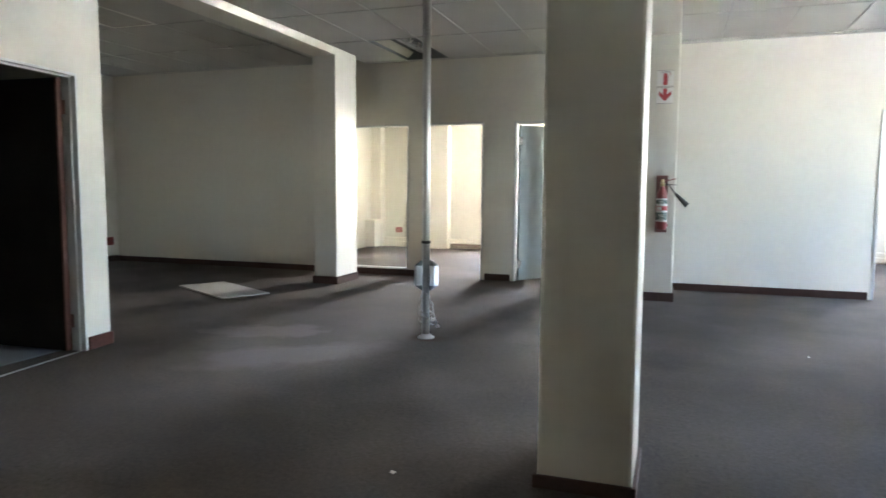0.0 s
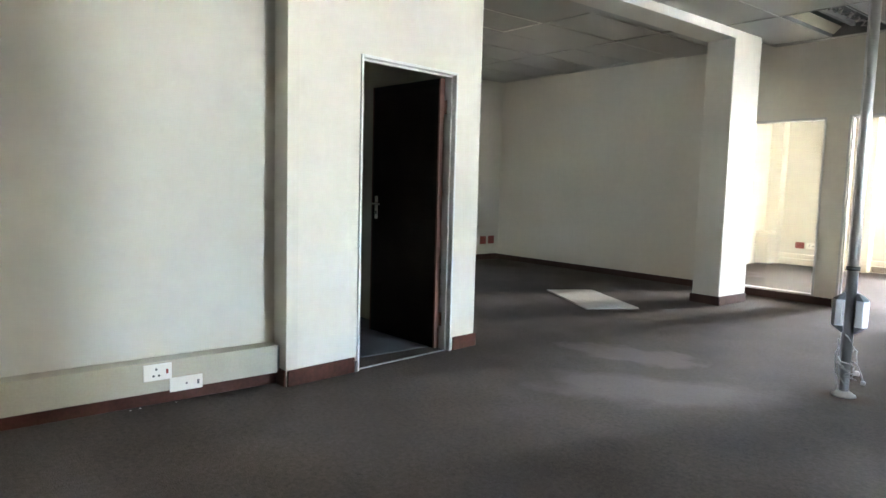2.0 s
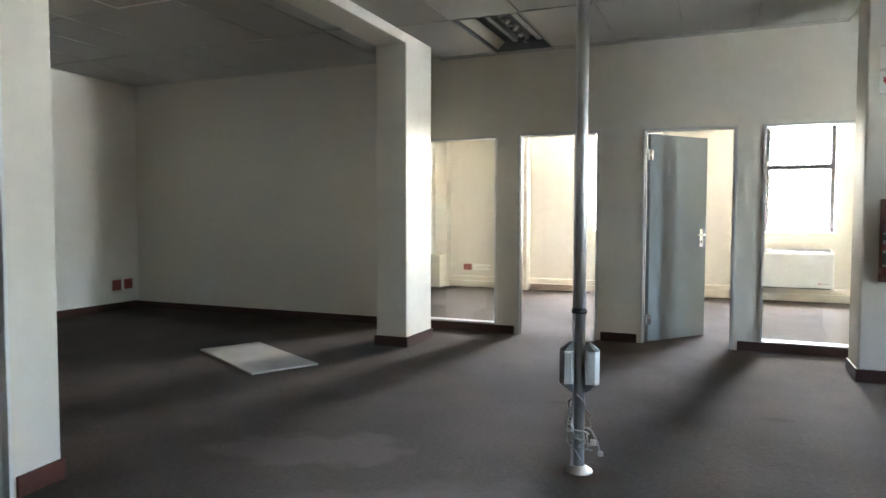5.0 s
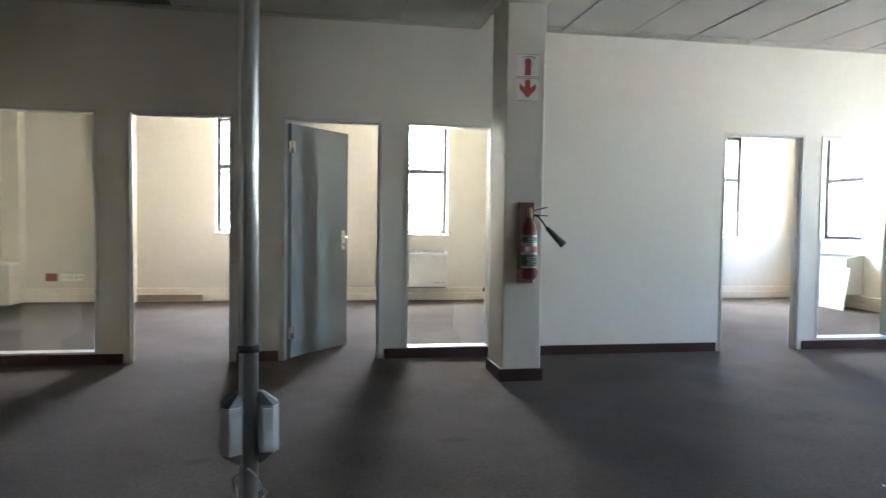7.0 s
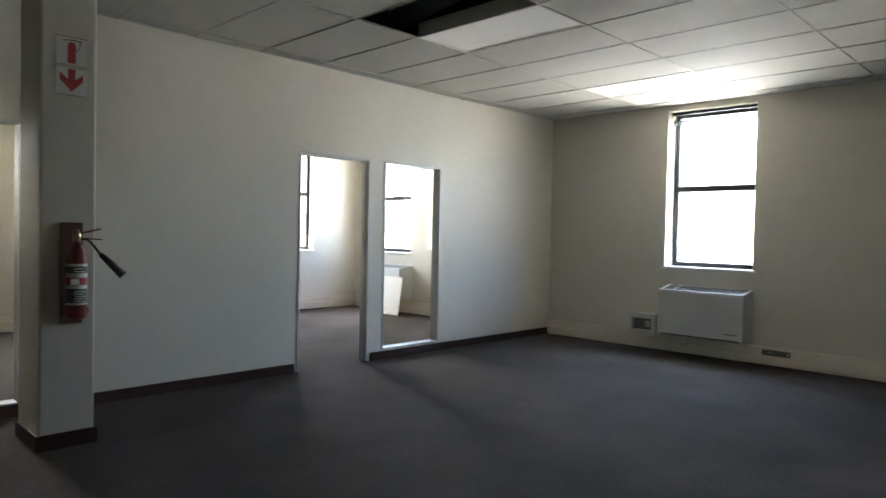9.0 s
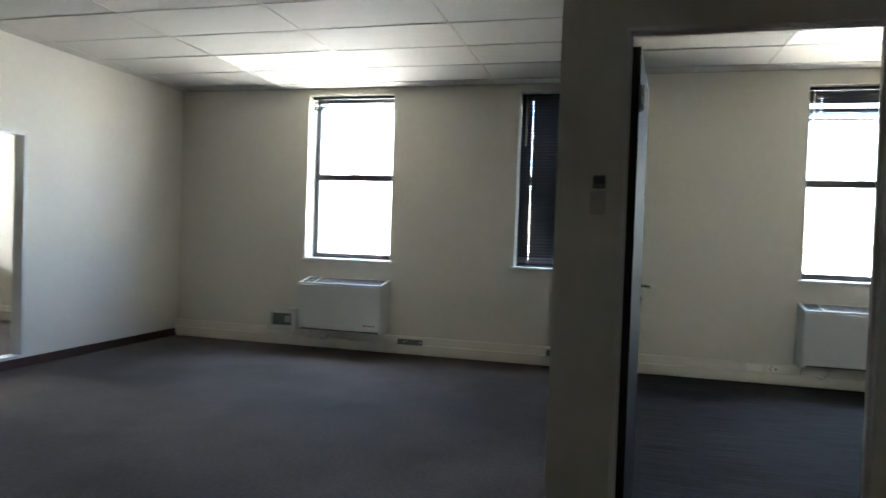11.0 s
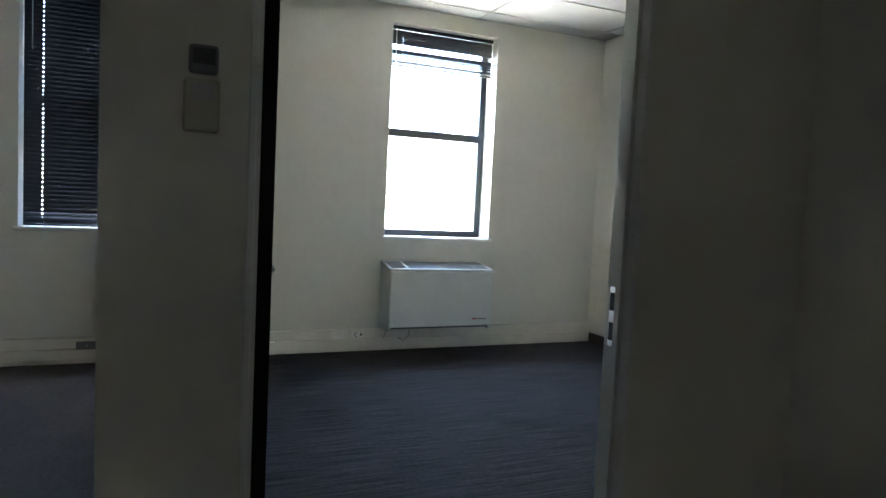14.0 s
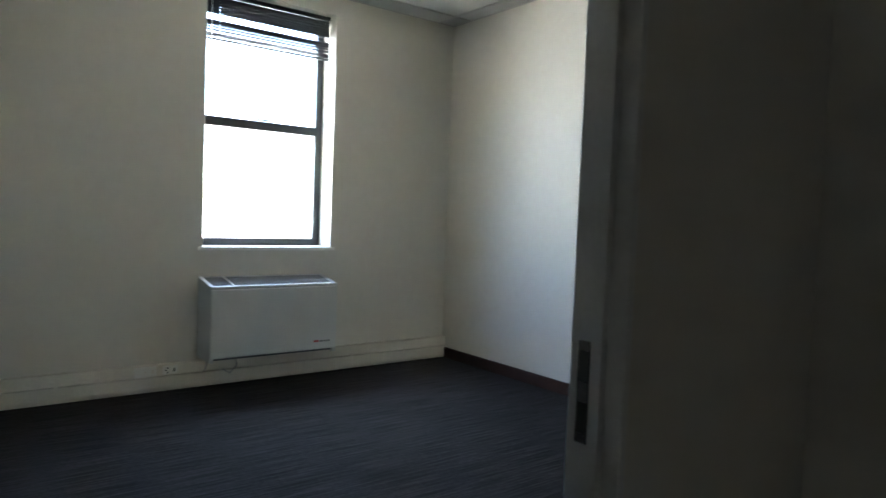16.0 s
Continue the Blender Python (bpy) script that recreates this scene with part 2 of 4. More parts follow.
PAVING = material("pale_paving", (0.56, 0.54, 0.49), rough=0.85, vary=0.15, scale=0.3)
LEAF = material("leaf_green", (0.042, 0.066, 0.020), rough=0.6, vary=0.4, scale=1.0)
BARK = material("bark", (0.12, 0.09, 0.06), rough=0.9, vary=0.3, scale=10)


# ---- building blocks ----
def add_box(bm, x0, y0, z0, x1, y1, z1, bevel=0.0):
    r = bmesh.ops.create_cube(bm, size=1.0)
    vs = r["verts"]
    bmesh.ops.transform(bm, matrix=Matrix.Translation(((x0 + x1) / 2, (y0 + y1) / 2, (z0 + z1) / 2)) @ Matrix.Diagonal((abs(x1 - x0), abs(y1 - y0), abs(z1 - z0), 1)), verts=vs)
    if bevel:
        es = list({e for v in vs for e in v.link_edges})
        bmesh.ops.bevel(bm, geom=es, offset=bevel, segments=2, affect="EDGES", profile=0.5)


def boxes(*rows, bevel=0.0):
    bm = bmesh.new()
    for r in rows:
        add_box(bm, *r, bevel=bevel)
    return bm


def tube(points, radius, sides=12, cap=True):
    """A round tube along a list of points; radius may be a list, one for each point."""
    bm = bmesh.new()
    pts = [Vector(p) for p in points]
    rad = radius if isinstance(radius, (list, tuple)) else [radius] * len(pts)
    rings = []
    for i, p in enumerate(pts):
        d = (pts[min(i + 1, len(pts) - 1)] - pts[max(i - 1, 0)]).normalized()
        q = d.to_track_quat("Z", "Y").to_matrix()
        rings.append([bm.verts.new(p + q @ Vector((math.cos(a) * rad[i], math.sin(a) * rad[i], 0))) for a in [2 * math.pi * k / sides for k in range(sides)]])
    for a, b in zip(rings, rings[1:]):
        for k in range(sides):
            bm.faces.new((a[k], a[(k + 1) % sides], b[(k + 1) % sides], b[k])).smooth = True
    if cap:
        bm.faces.new(rings[0][::-1])
        bm.faces.new(rings[-1])
    bmesh.ops.recalc_face_normals(bm, faces=bm.faces)
    return bm


def prism(outline, z0, z1, bevel=0.0):
    bm = bmesh.new()
    a = [bm.verts.new((x, y, z0)) for x, y in outline]
    b = [bm.verts.new((x, y, z1)) for x, y in outline]
    bm.faces.new(a[::-1])
    bm.faces.new(b)
    for i in range(len(a)):
        j = (i + 1) % len(a)
        bm.faces.new((a[i], a[j], b[j], b[i]))
    bmesh.ops.recalc_face_normals(bm, faces=bm.faces)
    if bevel:
        bmesh.ops.bevel(bm, geom=bm.edges[:], offset=bevel, segments=2, affect="EDGES", profile=0.5)
    return bm


def tapered(low, high, z0, z1):
    """A solid between two outlines of as many corners, at two heights."""
    bm = bmesh.new()
    a = [bm.verts.new((x, y, z0)) for x, y in low]
    b = [bm.verts.new((x, y, z1)) for x, y in high]
    bm.faces.new(a)
    bm.faces.new(b)
    for i in range(len(a)):
        j = (i + 1) % len(a)
        bm.faces.new((a[i], a[j], b[j], b[i]))
    bmesh.ops.recalc_face_normals(bm, faces=bm.faces)
    return bm


def solid(name, bm, mat):
    me = bpy.data.meshes.new(name)
    bm.to_mesh(me)
    bm.free()
    me.materials.append(mat)
    return new(name, me)


def part(name, bm, mat, parent, label=""):
    ob = solid(name, bm, mat)
    ob.parent = parent
    if label:
        ob["label"] = label
    return ob


def thing(name, m, label, category, group=""):
    ob = new(name)
    ob.empty_display_size = 0.1
    ob.matrix_world = m
    return tagged(ob, label, category, group)


def structure(name, bm, mat, label, category):
    return tagged(solid(name, bm, mat), label, category, kind="structure")


def pierced(x0, x1, y0, y1, z1, holes, bevel=0.0):
    """A wall along x from x0 to x1 with rectangular holes (x0, x1, z0, z1)."""
    rows, at = [], x0
    for a, b, lo, hi in sorted(holes):
        if a > at:
            rows.append((at, y0, 0, a, y1, z1))
        if lo > 0:
            rows.append((a, y0, 0, b, y1, lo))
        if hi < z1:
            rows.append((a, y0, hi, b, y1, z1))
        at = b
    if x1 > at:
        rows.append((at, y0, 0, x1, y1, z1))
    return boxes(*rows)


def turned(bm, m):
    bmesh.ops.transform(bm, matrix=m, verts=bm.verts[:])
    return bm


# ---- plan ----
CE = 2.895          # ceiling of the bay and the glazed offices
CE_MID, CE_EAST, CE_SMALL = 2.855, 2.870, 2.94
XE = 8.025          # inner face of the east window wall
YR = 4.25           # inner face of the north window wall, behind the glazed offices
XB = -6.45          # far wall of the dim bay
XP = 3.833          # face of the small office's front wall
YP = -4.808         # open-plan face of the small office's side wall
YS = -8.87          # far wall of the small office
SILL, HEAD = 0.988, 2.805
TOP = 3.35          # underside of the roof slab

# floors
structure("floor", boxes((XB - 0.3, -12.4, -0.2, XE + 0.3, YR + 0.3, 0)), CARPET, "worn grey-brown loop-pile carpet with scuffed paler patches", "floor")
structure("floor_small_office", boxes((XP + 0.05, YS, 0.0, XE, YP - 0.05, 0.004)), CARPET_B, "dark blue-grey carpet with fine stripes", "floor")
structure("ground", boxes((-400, -400, -3.6, 400, 400, -3.4)), PAVING, "pale paved ground outside the building", "ground")

# glazed partition wall along the offices
G1, D1, D2, G2, D3, G3 = (-2.6, -1.445, 0.09, 2.035), (-1.223, -0.40, 0, 2.047), (0.0, 0.825, 0, 2.04), (1.037, 1.79, 0.085, 2.03), (4.016, 4.865, 0, 2.06), (5.044, 5.89, 0.10, 2.06)
structure("wall_partition", pierced(XB, XE, 0, 0.10, CE + 0.1, [G1, D1, D2, G2, D3, G3]), WALL, "long cream-painted partition wall with doorways and glazed panels", "wall")

# outer walls
W1, W2, W3 = (1.64, 2.642), (4.005, 4.90), (6.71, 7.71)
EAST = [(-3.76, -2.78), W1, W2, W3, (9.85, 10.55)]
# laid along -y: local x = -world y, local y = world x - XE
EASTM = Matrix(((0, 1, 0, XE), (-1, 0, 0, 0), (0, 0, 1, 0), (0, 0, 0, 1)))
structure("wall_east", turned(pierced(-YR, 12.4, 0, 0.28, TOP, [(a, b, SILL, HEAD) for a, b in EAST]), EASTM), WALL, "cream-painted outer wall with tall narrow windows", "wall")
NORTH = [(-1.20, -0.30), (1.27, 2.17), (6.20, 7.12)]
structure("wall_north", turned(pierced(XB - 0.3, XE + 0.28, 0, 0.28, TOP, [(a, b, 0.99, 2.64) for a, b in NORTH]), pose(0, YR, 0)), WALL, "cream-painted outer wall of the glazed offices", "wall")
structure("wall_west", boxes((XB - 0.28, -12.4, 0, XB, YR, TOP)), WALL, "cream-painted end wall of the dim bay", "wall")
structure("wall_south", boxes((XB, -12.68, 0, XE + 0.28, -12.4, TOP)), WALL, "plain cream wall closing the open-plan room", "wall")
structure("roof_slab", boxes((XB - 0.3, -12.7, TOP, XE + 0.3, YR + 0.3, TOP + 0.2)), VOID, "dark slab over the ceiling void", "ceiling")

# divisions between the glazed offices
structure("wall_office_1", boxes((-4.0, 0.10, 0, -3.9, YR, CE + 0.1)), WALL, "cream wall at the end of the first glazed office", "wall")
structure("wall_office_2", boxes((-0.25, 0.10, 0, -0.17, YR, CE + 0.1)), WALL, "cream wall between two glazed offices", "wall")
structure("wall_office_3", boxes((3.0, 0.10, 0, 3.1, YR, CE + 0.1)), WALL, "cream wall between two glazed offices", "wall")
structure("pilaster_office_end", boxes((-3.9, YR - 0.20, 0, -3.69, YR, CE)), WALL, "cream pilaster in the corner of the first office", "pilaster")
structure("pilaster_office", boxes((-2.70, YR - 0.20, 0, -2.26, YR, CE)), WALL, "cream pilaster on the office's outer wall", "pilaster")

# skewed wall with the dark doorway
SKEW = pose(-1.886, -6.085, 0, 0, 0, 96.2)
structure("wall_doorway", turned(pierced(0, 1.595, 0, 0.16, CE + 0.1, [(0.49, 1.345, 0, 1.965)]), SKEW), WALL, "cream wall with an open dark doorway", "wall")
structure("wall_left", boxes((-2.20, -12.4, 0, -2.048, -6.105, CE + 0.1)), WALL, "cream wall above boxed floor trunking", "wall")
structure("wall_left_return", boxes((-2.20, -6.105, 0, -1.884, -6.035, CE + 0.1)), WALL, "narrow cream return beside the dark doorway", "wall")
structure("wall_bay_near", boxes((XB, -4.64, 0, -2.10, -4.49, CE + 0.1)), WALL, "cream wall of the dim bay", "wall")
structure("wall_dark_room_west", boxes((-4.8, -7.2, 0, -4.7, -4.64, CE + 0.1)), WALL, "cream wall of the unlit room", "wall")
structure("wall_dark_room_south", boxes((-4.7, -7.2, 0, -2.20, -7.1, CE + 0.1)), WALL, "cream wall of the unlit room", "wall")

# columns and ceiling beams
structure("column_bay", boxes((-2.27, -1.087, 0, -1.957, -0.52, CE + 0.1), bevel=0.012), WALL, "square cream-painted concrete column", "column")
structure("column_extinguisher", boxes((1.655, -0.932, 0, 1.958, -0.50, CE + 0.1), bevel=0.012), WALL, "square cream column carrying signs and an extinguisher", "column")
structure("column_near", boxes((1.467, -5.83, 0, 1.835, -5.40, CE + 0.1), bevel=0.015), WALL, "square cream-painted column standing free", "column")
structure("beam_bay", boxes((-2.268, -4.6, 2.775, -1.959, -1.0, CE + 0.1), bevel=0.006), WALL, "shallow cream beam over the opening to the bay", "beam")
structure("beam_middle", boxes((1.657, -12.4, 2.80, 1.956, -0.9, CE + 0.1), bevel=0.006), WALL, "shallow cream beam between the columns", "beam")

# small office
structure("wall_small_office_front", turned(pierced(-YP, 6.53, 0, 0.08, CE + 0.1, [(5.055, 5.969, 0, 2.12)]), Matrix(((0, 1, 0, XP), (-1, 0, 0, 0), (0, 0, 1, 0), (0, 0, 0, 1)))), WALL, "cream partition with the small office's doorway", "wall")
structure("wall_small_office_side", boxes((XP + 0.10, YP - 0.10, 0, XE, YP, CE + 0.1)), WALL, "cream partition beside the small office", "wall")
structure("wall_small_office_south", boxes((XP, YS - 0.1, 0, XE, YS, CE + 0.1)), WALL, "cream wall of the small office with a red skirting", "wall")
structure("wall_small_office_west", boxes((XP, YS, 0, XP + 0.08, -6.53, CE + 0.1)), WALL, "cream wall of the small office", "wall")
structure("wall_return_north", boxes((3.1, -6.67, 0, XP, -6.53, CE + 0.1)), WALL, "cream wall returning beside the small office", "wall")
structure("wall_return_west", boxes((3.1, YS - 0.1, 0, 3.2, -6.67, CE + 0.1)), WALL, "plain cream wall closing the block", "wall")
structure("wall_return_south", boxes((3.2, YS - 0.1, 0, XP, YS, CE + 0.1)), WALL, "plain cream wall closing the block", "wall")


# ---- ceiling ----
def ceiling_zone(bm, x0, x1, y0, y1, lx, ly, skip=(), sag=0.0, seed=1, level=0.0):
    """Lay-in tiles 0.6 x 1.2 m between bars; lx, ly: one bar's place; skip: tiles (by the middle) left out."""
    rnd = random.Random(seed)
    xs = [x0] + [v for v in [lx + 0.6 * k for k in range(-40, 40)] if x0 + 0.02 < v < x1 - 0.02] + [x1]
    ys = [y0] + [v for v in [ly + 1.2 * k for k in range(-20, 20)] if y0 + 0.02 < v < y1 - 0.02] + [y1]
    for a, b in zip(xs, xs[1:]):
        for c, d in zip(ys, ys[1:]):
            if any(a < sx < b and c < sy < d for sx, sy in skip):
                continue
            u = level + 0.010 - rnd.random() * 0.004
            z = [u + (rnd.random() - 0.5) * sag for _ in range(4)]
            g = 0.0065
            v = [bm.verts.new(p) for p in ((a + g, c + g, z[0]), (b - g, c + g, z[1]), (b - g, d - g, z[2]), (a + g, d - g, z[3]),
                                           (a + g, c + g, z[0] + 0.015), (b - g, c + g, z[1] + 0.015), (b - g, d - g, z[2] + 0.015), (a + g, d - g, z[3] + 0.015))]
            for q in ((3, 2, 1, 0), (4, 5, 6, 7), (0, 1, 5, 4), (1, 2, 6, 5), (2, 3, 7, 6), (3, 0, 4, 7)):
                bm.faces.new([v[i] for i in q])
    return xs, ys


def bars(bm, xs, ys, level):
    w = 0.005
    for x in xs:
        add_box(bm, x - w, ys[0], level + 0.002, x + w, ys[-1], level + 0.008)
    for y in ys:
        for a, b in zip(xs, xs[1:]):
            add_box(bm, a + w, y - w, level + 0.002, b - w, y + w, level + 0.008)


HATCH = (3.89, -1.96)
PANEL = (4.49, -1.96)
LAMP1 = (6.89, -1.96)
LAMP3 = (6.89, -6.90)
OPENFIT = (-1.14, -0.70)
BAYFIT = (-3.60, -3.10)
tile_bm, bar_bm = bmesh.new(), bmesh.new()
for zone in (
    (1.956, XE, YP, -0.0, 7.19, -0.16, (HATCH, PANEL, LAMP1), 0.002, 3, CE_EAST),
    (1.956, 3.1, -12.4, YP, 2.39, -0.16, (), 0.002, 3, CE_EAST),
    (3.1, XP, -6.53, YP, 3.59, -0.16, (), 0.002, 3, CE_EAST),
    (3.1, XE, -12.4, YS - 0.1, 3.59, -0.16, (), 0.002, 3, CE_EAST),
    (XP + 0.1, XE, YS, YP - 0.1, 7.19, -6.30, (LAMP3,), 0.002, 4, CE_SMALL),
    (-2.05, 1.657, -12.4, -0.0, -1.44, -0.10, (OPENFIT,), 0.003, 5, CE_MID),
    (XB, -2.268, -4.49, -0.0, -3.30, -1.30, (BAYFIT,), 0.016, 7, CE),
    (XB, XE, 0.10, YR, 7.29, 1.15, (), 0.002, 9, CE),
    (-4.7, -2.20, -7.1, -4.64, -2.4, -5.5, (), 0.002, 11, CE),
):
    xs, ys = ceiling_zone(tile_bm, *zone)
    bars(bar_bm, xs, ys, zone[-1])
ceiling = structure("ceiling", tile_bm, CEIL, "suspended ceiling of off-white lay-in tiles with sagging edges", "ceiling")
part("ceiling_bars", bar_bm, TBAR, ceiling)


# ---- skirting ----
def skirting(name, rows, mat=SKIRT, label="dark red-brown painted skirting board"):
    return structure(name, boxes(*rows, bevel=0.004), mat, label, "baseboard")


SH, ST = 0.095, 0.016
skirting("baseboard_partition", [(a, -ST, 0, b, 0, SH - 0.01) for a, b in ((XB, D1[0] - 0.03), (D1[1] + 0.03, D2[0] - 0.03), (D2[1] + 0.03, D3[0] - 0.03), (D3[1] + 0.03, XE))])
skirting("baseboard_bay", [(XB, -4.49, 0, XB + ST, -ST, SH), (XB + ST, -4.49, 0, -2.10, -4.49 + ST, SH)])
skirting("baseboard_column_bay", [(-2.27 - ST, -1.087 - ST, 0, -1.957 + ST, -1.087, SH), (-2.27 - ST, -1.087, 0, -2.27, -0.52, SH), (-1.957, -1.087, 0, -1.957 + ST, -0.52, SH)])
skirting("baseboard_column_extinguisher", [(1.655 - ST, -0.932 - ST, 0, 1.958 + ST, -0.932, SH), (1.655 - ST, -0.932, 0, 1.655, -0.50, SH), (1.958, -0.932, 0, 1.958 + ST, -0.50, SH)])
skirting("baseboard_column_near", [(1.467 - ST, -5.83 - ST, 0, 1.835 + ST, -5.83, 0.055), (1.467 - ST, -5.83, 0, 1.467, -5.40, 0.055), (1.835, -5.83, 0, 1.835 + ST, -5.40, 0.055)])
structure("baseboard_doorway", turned(boxes((-ST, -ST, 0, 0.468, 0, SH), (1.365, -ST, 0, 1.595 + ST, 0, SH), bevel=0.004), SKEW), SKIRT_LIT, "red-brown skirting board beside the dark doorway, coloured lighter as if lit", "baseboard")
skirting("baseboard_left", [(-2.05, -12.4, 0, -1.985, -6.105, 0.07), (-1.985, -6.105 - ST, 0, -1.884, -6.105, SH)], SKIRT_LIT, "red-brown painted skirting board, coloured lighter as if lit")
skirting("baseboard_small_office", [(XP + 0.1, YS, 0, XE - 0.05, YS + ST, SH)])


# ---- windows ----
def window(name, a, b, sill, head, place, label, depth=0.20, mid=0.505):
    """A two-light window in an opening from a to b along the wall's local x; place turns the wall's frame into the world's."""
    w = tagged(new(name), label, "window", kind="structure")
    w.matrix_world = place
    f, t = 0.058, 0.05
    zt = sill + (head - sill) * mid
    part("window_frame", boxes((a, depth, sill, a + f, depth + t, head), (b - f, depth, sill, b, depth + t, head), (a + f, depth, sill, b - f, depth + t, sill + f), (a + f, depth, head - f, b - f, depth + t, head)), WINFRAME, w)
    part("transom", boxes((a + f, depth - 0.01, zt - 0.035, b - f, depth + t + 0.01, zt + 0.035), bevel=0.006), WINFRAME, w)
    for lo, hi in ((sill + f, zt - 0.035), (zt + 0.035, head - f)):
        p = part("pane", boxes((a + f, depth + 0.022, lo, b - f, depth + 0.028, hi)), GLASS, w)
        p.visible_shadow = False
    part("window_stay", boxes(((a + b) / 2 - 0.06, depth - 0.025, zt + 0.035, (a + b) / 2 + 0.06, depth - 0.011, zt + 0.05), bevel=0.004), WINFRAME, w)
    part("window_sill", boxes((a - 0.03, -0.025, sill - 0.022, b + 0.03, depth, sill + 0.003), bevel=0.005), WHITEPL, w, "thin white sill board")
    return w


for i, (a, b) in enumerate(EAST):
    window("window_%d" % (i + 1), a, b, SILL, HEAD, EASTM, "tall dark-framed window with a transom in a white reveal")
for i, (a, b) in enumerate(NORTH):
    window("window_%d" % (i + 6), a, b, 0.99, 2.64, pose(0, YR, 0), "tall dark-framed office window with a transom", depth=0.13, mid=0.573)


# ---- glazed panels and door frames of the partition ----
def glazed_panel(name, a, b, lo, hi):
    g = tagged(new(name), "floor-length glazed panel in a slim aluminium frame", "glazed panel", kind="structure")
    f = 0.022
    part("frame", boxes((a, -0.008, lo, a + f, 0.108, hi), (b - f, -0.008, lo, b, 0.108, hi), (a + f, -0.008, lo, b - f, 0.108, lo + 0.012), (a + f, -0.008, hi - f, b - f, 0.108, hi)), ALU_F, g)
    p = part("pane", boxes((a + f, 0.045, lo + 0.012, b - f, 0.051, hi - f)), GLASS, g)
    p.visible_shadow = False
    return g


glazed_panel("window_9", *G1)
glazed_panel("window_10", *G2)
glazed_panel("window_11", *G3)


def door_frame(name, a, b, hi, y0, y1, mat, place, label, f=0.032, stop=True):
    d = tagged(new(name), label, "door frame", kind="structure")
    d.matrix_world = place
    part("jamb", boxes((a, y0, 0, a + f, y1, hi), bevel=0.003), mat, d)
    part("jamb", boxes((b - f, y0, 0, b, y1, hi), bevel=0.003), mat, d)
    part("head", boxes((a + f, y0, hi - f, b - f, y1, hi), bevel=0.003), mat, d)
    if stop:
        m = (y0 + y1) / 2
        part("door_stop", boxes((a + f, m - 0.018, 0, a + f + 0.012, m, hi - f), (b - f - 0.012, m - 0.018, 0, b - f, m, hi - f), (a + f, m - 0.018, hi - f - 0.012, b - f, m, hi - f)), mat, d)
    return d


AT0 = pose(0, 0, 0)
door_frame("door_frame_1", D1[0], D1[1], D1[3], -0.008, 0.108, ALU_F, AT0, "slim aluminium door frame with no door hung", 0.024)
door_frame("door_frame_2", D2[0], D2[1], D2[3], -0.008, 0.108, ALU_F, AT0, "slim aluminium door frame holding the grey door", 0.024)
door_frame("door_frame_3", D3[0], D3[1], D3[3], -0.008, 0.108, ALU_F, AT0, "slim aluminium door frame with no door hung", 0.024)
PM = Matrix(((0, 1, 0, XP), (-1, 0, 0, 0), (0, 0, 1, 0), (0, 0, 0, 1)))
small_frame = door_frame("door_frame_4", 5.055, 5.969, 2.12, -0.010, 0.088, GREYFRAME, PM, "grey painted door frame of the small office", 0.014)
dark_frame = door_frame("door_frame_5", 0.49, 1.345, 1.965, -0.012, 0.10, PALEFRAME, SKEW, "pale painted steel frame of the dark doorway", 0.018)
part("corner_guard", boxes((0.470, -0.019, 0.0, 0.489, -0.003, 0.07), bevel=0.002), GRILLE, dark_frame, "dull metal corner piece at the frame's foot")


def lever_handle(parent, x, y, z, side, plate=True):
    """A lever on a plate at a leaf's face; side: +1 or -1 along y."""
    h = part("handle", boxes((x - 0.02, y, z - 0.09, x + 0.02, y + side * 0.006, z + 0.09), bevel=0.002), CHROME, parent, "chrome lever handle on a plate")
    part("lever", tube([(x, y, z + 0.03), (x, y + side * 0.045, z + 0.03), (x - 0.02, y + side * 0.052, z + 0.03), (x - 0.115, y + side * 0.052, z + 0.028)], 0.008, 8), CHROME, h)
    part("keyhole", boxes((x - 0.006, y + side * 0.006, z - 0.055, x + 0.006, y + side * 0.009, z - 0.025)), INK, h)
    return h


def door_leaf(name, m, width, height, mat, edge, label, handle_z=1.02, hinge=None):
    """A flush leaf hung at the local origin, reaching along local x."""
    d = thing(name, m, label, "door")
    part("leaf", boxes((0, -0.02, 0.008, width, 0.02, height), bevel=0.003), mat, d)
    part("lipping", boxes((-0.003, -0.0215, 0.008, 0.012, 0.0215, height), (width - 0.012, -0.0205, 0.008, width + 0.003, 0.0205, height)), edge, d)
    for s in (-1, 1):
        lever_handle(d, width - 0.065, s * 0.02, handle_z, s)
    for z in (0.22, height - 0.2):
        h = part("hinge", boxes((-0.03, -0.030, z - 0.05, 0.028, -0.0205, z + 0.05), bevel=0.002), hinge or CHROME, d, "steel butt hinge")
        part("pin", tube([(-0.004, -0.034, z - 0.05), (-0.004, -0.034, z + 0.05)], 0.006, 8), CHROME, h)
    return d


door_leaf("door", pose(0.052, 0.085, 0, 0, 0, 50.5), 0.765, 2.0, GREYDOOR, GREYDOOR, "flush grey-painted office door standing half open", 1.0)
door_leaf("door", SKEW @ pose(1.30, 0.10, 0, 0, 0, 87), 0.78, 1.935, DARKDOOR, BROWNWOOD, "dark-stained flush door with brown edges standing wide open", 1.0)
door_leaf("door", pose(XP + 0.05, -5.092, 0, 0, 0, -4.4), 0.80, 2.06, VARNISH, VARNISH, "dark flush door opened into the small office", 1.05, GRILLE)


